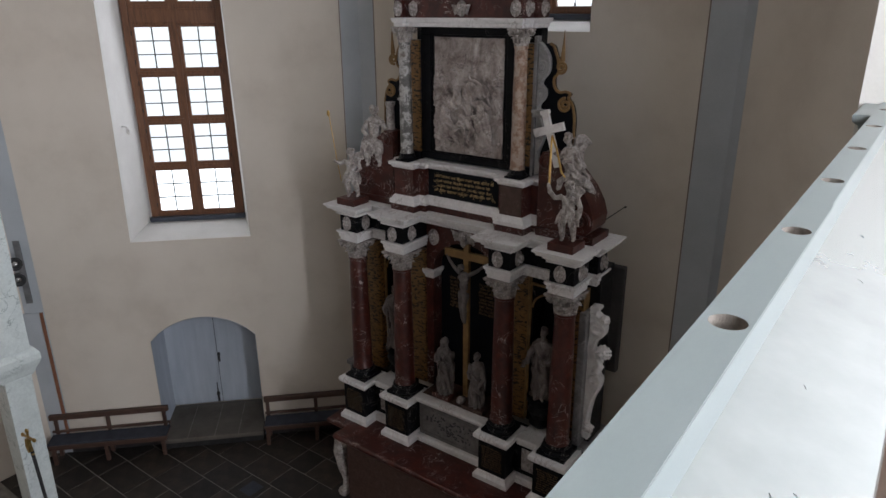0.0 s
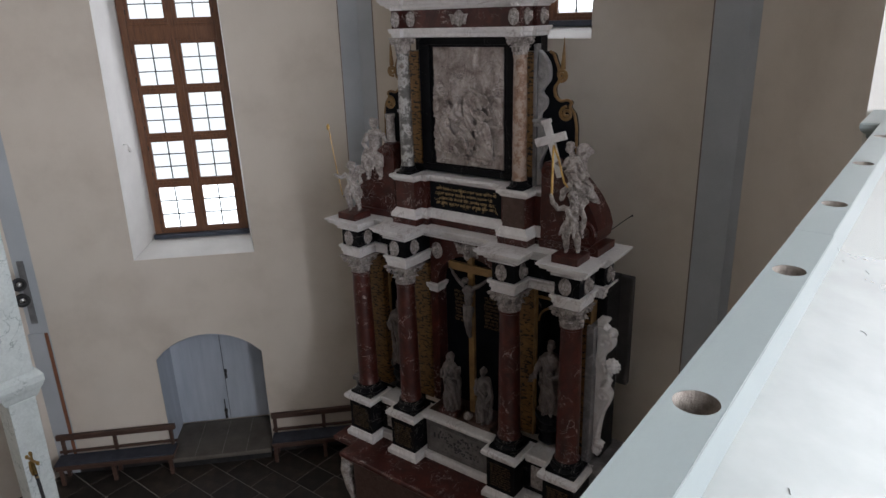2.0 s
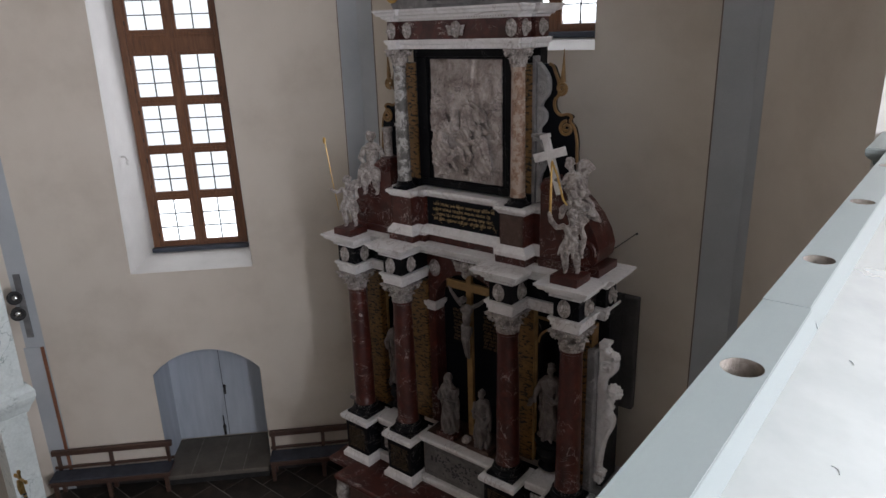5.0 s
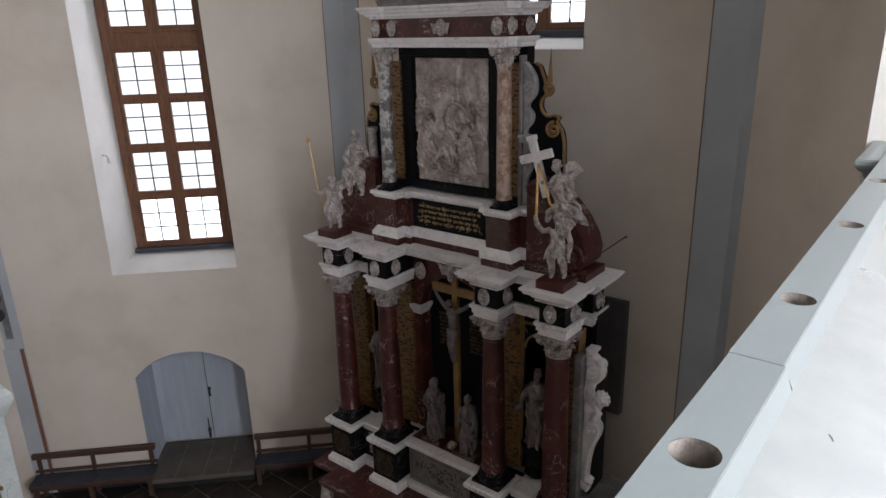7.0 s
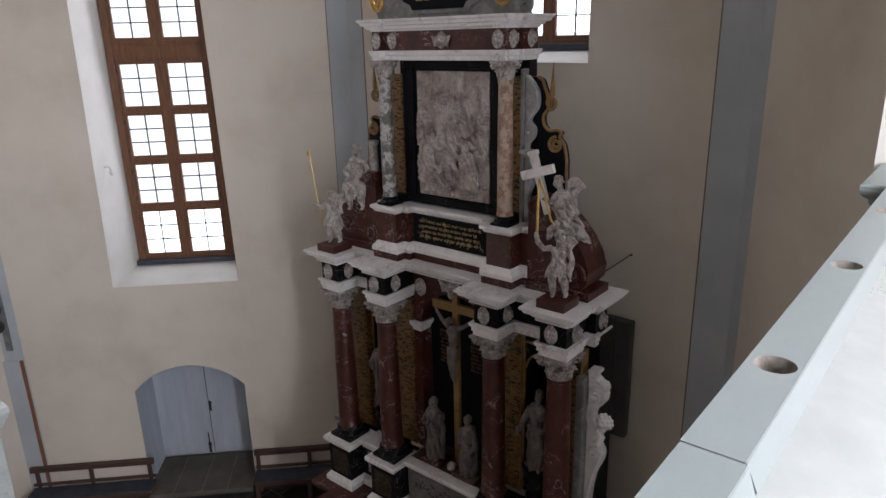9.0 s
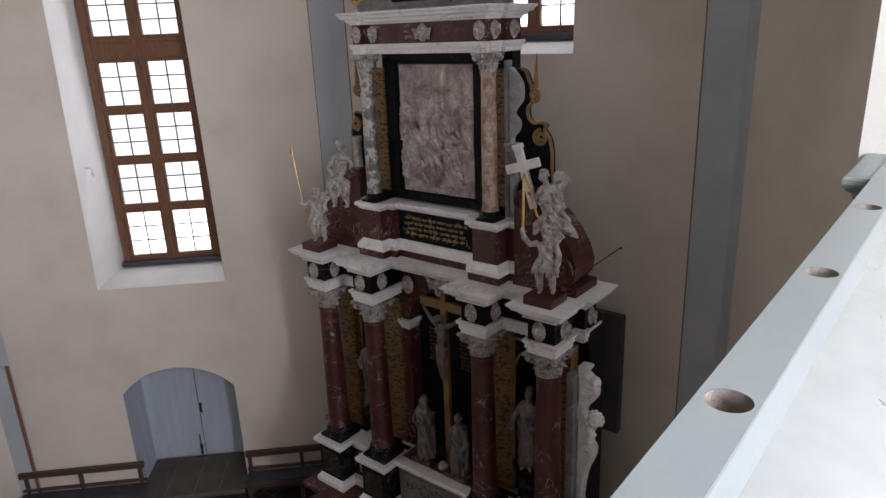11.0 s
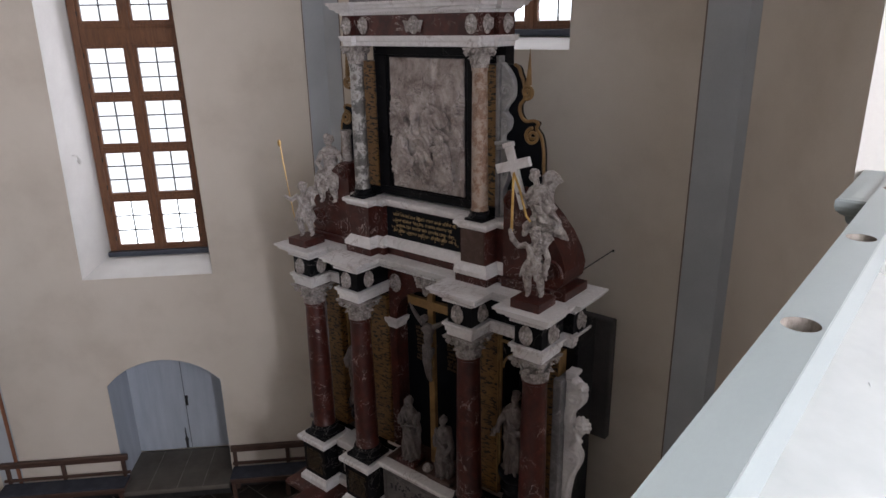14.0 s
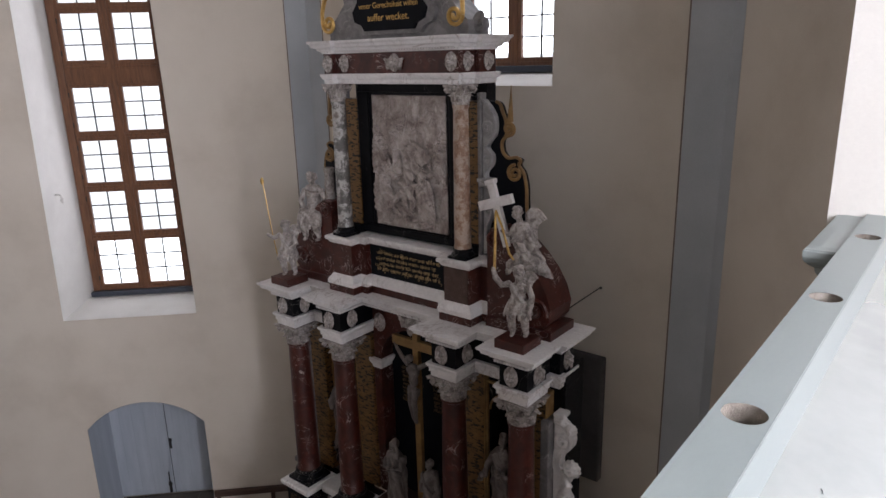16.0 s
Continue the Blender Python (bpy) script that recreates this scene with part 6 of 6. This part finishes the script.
# marble cross held aslant on the volute
xm = pose(1.46 + AX, 7.0, 6.42, 0, -17, 4)
bm = boxed(-0.042, 0.042, -0.03, 0.03, 0.0, 0.66, 0.006)
box(bm, -0.2, 0.2, -0.031, 0.029, 0.42, 0.52, 0.006)
box(bm, -0.055, 0.055, -0.04, 0.04, 0.66, 0.71, 0.008)
c = solid("marble_cross", bm, WHITE_M, "pale marble cross leaning against the upper column", "cross")
c.matrix_basis = xm

# gilded rods
bm = bmesh.new()
rod(bm, [(AX + 1.525, 6.66, 6.25), (AX + 1.50, 6.72, 6.84)], [0.016, 0.012], 7)
rod(bm, [(AX + 1.50, 6.72, 6.86), (AX + 1.56, 6.74, 6.7), (AX + 1.62, 6.78, 6.42), (AX + 1.66, 6.8, 6.36)], [0.012, 0.012, 0.014, 0.01], 7)
solid("gilded_palm", bm, GOLD, "gilded palm branch in the raised arm of a figure", "ornament", smooth=True)
bm = bmesh.new()
rod(bm, [(AX - 2.02, 6.74, 5.8), (AX - 2.10, 6.74, 6.2), (AX - 2.22, 6.76, 6.78)], 0.0065, 7)
blob(bm, (AX - 2.23, 6.76, 6.80), (0.028, 0.022, 0.05), 2)
solid("gilded_staff", bm, GOLD, "thin gilded staff held by a figure", "staff", smooth=True)
bm = bmesh.new()
rod(bm, [(AX + 1.7, 7.45, 5.5), (AX + 1.78, 8.56, 5.6)], 0.007, 7)
blob(bm, (AX + 1.79, 8.53, 5.6), (0.017, 0.017, 0.017), 2)
solid("iron_tie_rod", bm, IRON, "black iron rod that ties the altar to the wall", "rod", smooth=True)

# dark grave slab on the wall
slab = thing("grave_slab", (AX + 1.3, BACK, 3.0), "dark stone slab fixed to the apse wall beside the altar", "slab")
part("slab_body", boxed(-0.64, 0.60, -0.13, -0.002, 0.0, 1.72, 0.025), STONESLAB, slab)


# ---- the gallery: rail with drilled holes, sloping desk, parapet ----
RZ = 7.825
gallery = thing("gallery_parapet", (0.66, 0.0, 6.75), "pale grey-green gallery parapet with drilled rail and sloping desk", "parapet")
GX, GZ = 0.66, 6.75
HOLES = [0.60 + 0.5525 * k for k in range(-6, 6)]


JOIN = 1.43
X0, X1, HR, HC = -0.044, 0.039, 0.0295, 0.003
for y0, y1, dz in ((-2.6, JOIN - 0.003, 0.0015), (JOIN + 0.003, 3.65, 0.0)):
    hs = [h for h in HOLES if y0 < h < y1]
    top = RZ - GZ + dz
    X0, X1, HC = (-0.038, 0.039, 0.003) if dz else (-0.040, 0.035, -0.001)
    bm = boxed(X0, X1, y0, y1, top - 0.09, top - 0.052, 0.003)
    # top layer as strips round the holes
    edges = [y0] + [q for h in hs for q in (h - 0.033, h + 0.033)] + [y1]
    for a, b in zip(edges[::2], edges[1::2]):
        box(bm, X0, X1, a, b, top - 0.052, top)
    N = 36
    for h in hs:
        for side, xe in ((-1, X0), (1, X1)):
            ring = []
            for k in range(N // 2 + 1):
                t = -math.pi / 2 + math.pi * k / (N // 2)
                ring.append((HC + side * HR * math.cos(t), h + HR * math.sin(t)))
            for (xa, ya), (xb, yb) in zip(ring, ring[1:]):
                oa, ob_ = h + (ya - h) * 0.033 / HR, h + (yb - h) * 0.033 / HR
                bm.faces.new([bm.verts.new(p) for p in ((xa, ya, top), (xe, oa, top), (xe, ob_, top), (xb, yb, top))])
                bm.faces.new([bm.verts.new(p) for p in ((xe, oa, top), (xe, ob_, top), (xe, ob_, top - 0.052), (xe, oa, top - 0.052))])
            for e in (-1, 1):
                bm.faces.new([bm.verts.new(p) for p in ((HC, h + e * HR, top), (xe, h + e * 0.033, top), (HC, h + e * 0.033, top))])
    bmesh.ops.remove_doubles(bm, verts=bm.verts, dist=1e-5)
    r_ = part("rail_board", bm, RAILPAINT, gallery, "pale grey-green painted rail board with round holes")
    bm = bmesh.new()
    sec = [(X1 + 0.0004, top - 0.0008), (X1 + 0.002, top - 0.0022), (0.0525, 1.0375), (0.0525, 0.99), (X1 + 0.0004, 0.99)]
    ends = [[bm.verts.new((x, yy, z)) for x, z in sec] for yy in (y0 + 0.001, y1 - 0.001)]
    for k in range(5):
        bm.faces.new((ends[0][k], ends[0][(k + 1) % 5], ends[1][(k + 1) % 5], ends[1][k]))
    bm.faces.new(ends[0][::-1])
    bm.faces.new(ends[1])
    part("rail_fillet", bm, FILLET, r_, "canted inner face of the rail, its paint darkened for the light on it")
    for h in hs:
        bm = bmesh.new()
        for k in range(N):
            t, u = 2 * math.pi * k / N, 2 * math.pi * (k + 1) / N
            jit = [HR + 0.0006 * math.sin(5 * q + h * 9) for q in (t, u)]
            bm.faces.new([bm.verts.new(p) for p in ((HC + jit[0] * math.cos(t), h + jit[0] * math.sin(t), top - 0.0005), (HC + jit[1] * math.cos(u), h + jit[1] * math.sin(u), top - 0.0005),
                                                    (HC + jit[1] * math.cos(u), h + jit[1] * math.sin(u), top - 0.0515), (HC + jit[0] * math.cos(t), h + jit[0] * math.sin(t), top - 0.0515))])
        bm.faces.new([bm.verts.new((HC + 0.03 * math.cos(2 * math.pi * k / N), h + 0.03 * math.sin(2 * math.pi * k / N), top - 0.0512)) for k in range(N)])
        part("drilled_hole", bm, HOLEWOOD, r_, "rough drilled hole in raw wood")

# desk board, sloping towards the gallery, in two lengths
for y0, y1 in ((-2.6, 3.648),):
    bm = bmesh.new()
    sec = [(0.05, 1.040), (0.215, 1.010), (0.229, 1.003), (0.232, 0.994), (0.228, 0.985), (0.214, 0.982), (0.05, 1.014)]
    a = [bm.verts.new((x, y0, z)) for x, z in sec]
    b = [bm.verts.new((x, y1, z)) for x, z in sec]
    for k in range(len(sec)):
        j = (k + 1) % len(sec)
        bm.faces.new((a[k], a[j], b[j], b[k]))
    bm.faces.new(a)
    bm.faces.new(b[::-1])
    desk = part("desk_board", bm, DESK, gallery, "white gloss-painted sloping desk with visible wood grain", smooth=True)
rk = random.Random(4)
for y, x in ((0.28, 0.13), (0.30, 0.155), (0.55, 0.12), (1.05, 0.14), (1.35, 0.11), (1.9, 0.14), (2.2, 0.10), (0.02, 0.12), (2.7, 0.13)):
    z = 1.042 - (x - 0.05) * 0.194
    bm = bmesh.new()
    rod(bm, [(x + 0.008 * math.cos(q), y + 0.011 * math.sin(q), z - (x * 0 + 0.008 * math.cos(q)) * 0.194 - 0.0004) for q in [0.5 * k for k in range(rk.randint(3, 5))]], 0.0009, 5)
    part("knot", bm, DESK, desk, smooth=True)
part("parapet_panel", boxed(-0.035, 0.035, -2.6, 3.648, 0.0, RZ - GZ - 0.091), RAILPAINT, gallery)
part("nosing", moulding(rect(-0.06, -0.036, -2.6, 3.0), [(0, 0.86), (0.015, 0.9), (0.015, 0.95), (0.0, 0.97)]), RAILPAINT, gallery)
# capped post at the end of the parapet
post = part("end_post", boxed(-0.080, -0.04, 3.33, 3.648, -0.2, 0.995, 0.004), RAILPAINT, gallery, "painted end post")
part("post_cap", moulding(rect(-0.084, -0.047, 3.235, 3.64), [(0.0, 0.99), (0.006, 1.0), (0.008, 1.012), (0.02, 1.02), (0.03, 1.03), (0.034, 1.042), (0.034, 1.058), (0.03, 1.064), (0.0, 1.066)]), RAILPAINT, post, "moulded grey cap")
solid("gallery_floor", boxed(0.56, 3.6, -9, 3.65, 6.45, 6.75), BROWNFLOOR, "brown boarded gallery floor", "floor", kind="structure")

# ---- marbled wooden post on the far side, with brass cross and staff ----
px, py = AX - 5.98, 3.12
pier = thing("marbled_post", (px, py, 0), "pale green marbled wooden post with mouldings", "post")


def frustum(x0a, x1a, x0b, x1b, y0, y1, z0, z1):
    b = bmesh.new()
    vs = [b.verts.new(p) for p in ((x0a, y0, z0), (x1a, y0, z0), (x1a, y1, z0), (x0a, y1, z0), (x0b, y0, z1), (x1b, y0, z1), (x1b, y1, z1), (x0b, y1, z1))]
    for f in ((3, 2, 1, 0), (4, 5, 6, 7), (0, 1, 5, 4), (1, 2, 6, 5), (2, 3, 7, 6), (3, 0, 4, 7)):
        b.faces.new([vs[k] for k in f])
    bmesh.ops.bevel(b, geom=list(b.edges), offset=0.012, segments=2, affect="EDGES", profile=0.5)
    return b
part("post_shaft", frustum(-0.30, 0.10, -0.24, 0.25, -0.2, 0.2, 0.0, 2.82), PALEMARBLE, pier)
part("post_edge", frustum(-0.37, -0.31, -0.31, -0.25, -0.16, 0.16, 0.0, 2.82), RAILPAINT, pier)
part("post_moulding", moulding(rect(-0.7, 0.23, -0.22, 0.22), [(0.0, 2.80), (0.03, 2.85), (0.06, 2.93), (0.10, 3.0), (0.13, 3.08), (0.13, 3.18), (0.10, 3.24), (0.05, 3.30)]), PALEMARBLE, pier)
part("post_upper", frustum(-1.2, 0.33, -1.2, 0.45, -0.24, 0.24, 3.28, 6.4), PALEMARBLE, pier)
part("post_panel", frustum(-0.9, 0.06, -0.9, 0.12, -0.262, -0.238, 3.55, 6.2), PALEMARBLE, pier)
part("post_plinth", boxed(-0.55, 0.2, -0.26, 0.26, 0.0, 0.2, 0.02), PALEMARBLE, pier)

bc = thing("processional_cross", (AX - 4.97, py - 0.3, 0), "brass crucifix on a thin black staff before the marbled post", "cross")
bm = bmesh.new()
rod(bm, [(0.16, 0, 0.0), (0.0, 0, 1.7)], 0.022, 8)
part("staff", bm, IRON, bc, "thin black staff", smooth=True)
bm = bmesh.new()
rod(bm, [(0, 0, 1.66), (-0.01, 0, 1.98)], [0.022, 0.014], 8)
rod(bm, [(-0.17, 0, 1.88), (0.16, 0, 1.93)], 0.016, 8)
for p in ((-0.17, 0, 1.88), (0.16, 0, 1.93), (-0.01, 0, 2.0), (0, 0, 1.66)):
    blob(bm, p, (0.035, 0.025, 0.035), 1)
rod(bm, [(0, -0.03, 1.7), (0.0, -0.035, 1.8), (0, -0.03, 1.9)], [0.016, 0.026, 0.02], 8)
part("cross_head", bm, BRASS, bc, "worn brass cross head", smooth=True)
bc.matrix_world = bc.matrix_world @ Matrix.Scale(1.17, 4)

BRUSHED = mottled("silvery_reflector", [(0.3, (0.45, 0.45, 0.46)), (0.7, (0.7, 0.7, 0.7))], 15, 60, 0.25, metallic=1.0)

STEEL = mottled("grey_metal", [(0.3, (0.16, 0.16, 0.165)), (0.7, (0.26, 0.26, 0.265))], 6, 60, 0.5, metallic=0.3)

# ---- two black spotlights on the wall band ----
def spotlight(at, turn, tilt, reach):
    s = thing("spotlight", at, "round black spotlight mounted on a wall bracket", "spotlight", group="spotlights on the wall", turn=turn)
    m = Matrix.Rotation(radians(tilt), 4, "X")
    b = bmesh.new()
    lathe(b, [(0.05, -0.16), (0.1, -0.12), (0.115, -0.02), (0.12, 0.0), (0.1, 0.0), (0.09, -0.03), (0.02, -0.05)], 20)
    for v in b.verts:
        v.co = m @ Vector((v.co.x, -v.co.z, v.co.y))
        v.co = Vector((v.co.x, v.co.y, v.co.z))
    part("lamp_housing", b, IRON, s, "black metal housing", smooth=True)
    b = blob(bmesh.new(), (0, 0, 0), (0.06, 0.04, 0.06), 2)
    for v in b.verts:
        v.co = m @ (v.co + Vector((0, 0.03, 0)))
    part("lamp_reflector", b, BRUSHED, s, "silvery reflector", smooth=True)
    part("bracket", boxed(-0.014, 0.014, 0.1, reach, -0.03, 0.03, 0.003), IRON, s)


def on_wall(u, off):
    return (CL + u * R2 + off * R2, BACK + u * R2 - off * R2)


spotlight((*on_wall(-6.15, 0.26), 4.10), 62, -12, 0.26)
spotlight((*on_wall(-6.13, 0.30), 3.81), 74, 2, 0.28)
solid("lamp_rail", boxed(-6.22, -6.11, -0.03, -0.004, 3.25, 4.45, 0.004), STEEL, "grey metal mounting rail for the spotlights", "rail", at=(CL, BACK, 0), turn=45)
solid("wall_cabinet", boxed(-0.1, 0.222, -0.03, 0.0, 0.0, 3.03, 0.006), BAND, "flat pale grey panel standing against the wall band", "panel", at=(CL - 6.27 * R2, BACK - 6.27 * R2, 0.02), turn=45)

# ---- the floor of slate flags in courses ----
floor = solid("floor", boxed(NX - 1, 4.6, -10, BACK + 1, -0.3, -0.012), JOINT, "dark slate flags with pale joints", "floor", kind="structure")
rf = random.Random(17)
meshes = {}
y, row = 3.05, 0
while y < 8.4:
    h = 0.58
    x = -12.4 + rf.uniform(0, 0.4)
    while x < -3.6:
        w = rf.choice((0.5, 0.56, 0.62, 0.74, 0.86))
        inside = (y + h) < x + KD + 1.0 and x > NX - 0.5 and not (x > AX - 2.7 and y > 5.2)
        if inside:
            if w not in meshes:
                meshes[w] = finish(boxed(-w / 2 + 0.011, w / 2 - 0.011, -h / 2 + 0.011, h / 2 - 0.011, -0.03, 0.0, 0.004), "flagstone", SLATE)
            ob = part("flagstone", meshes[w], None, floor, at=(x + w / 2, y + h / 2, rf.uniform(-0.002, 0.002)))
            ob.matrix_basis = ob.matrix_basis @ pose(0, 0, 0, rf.uniform(-0.2, 0.2), rf.uniform(-0.2, 0.2), rf.uniform(-0.4, 0.4))
        x += w
    y += h
    row += 1
grate = thing("floor_grate", (-7.98, 5.68, 0.0), "small blue-grey metal plate let into the slate floor", "grate")
part("plate", boxed(-0.15, 0.15, -0.16, 0.16, -0.01, 0.006, 0.003), SILLPAINT, grate)
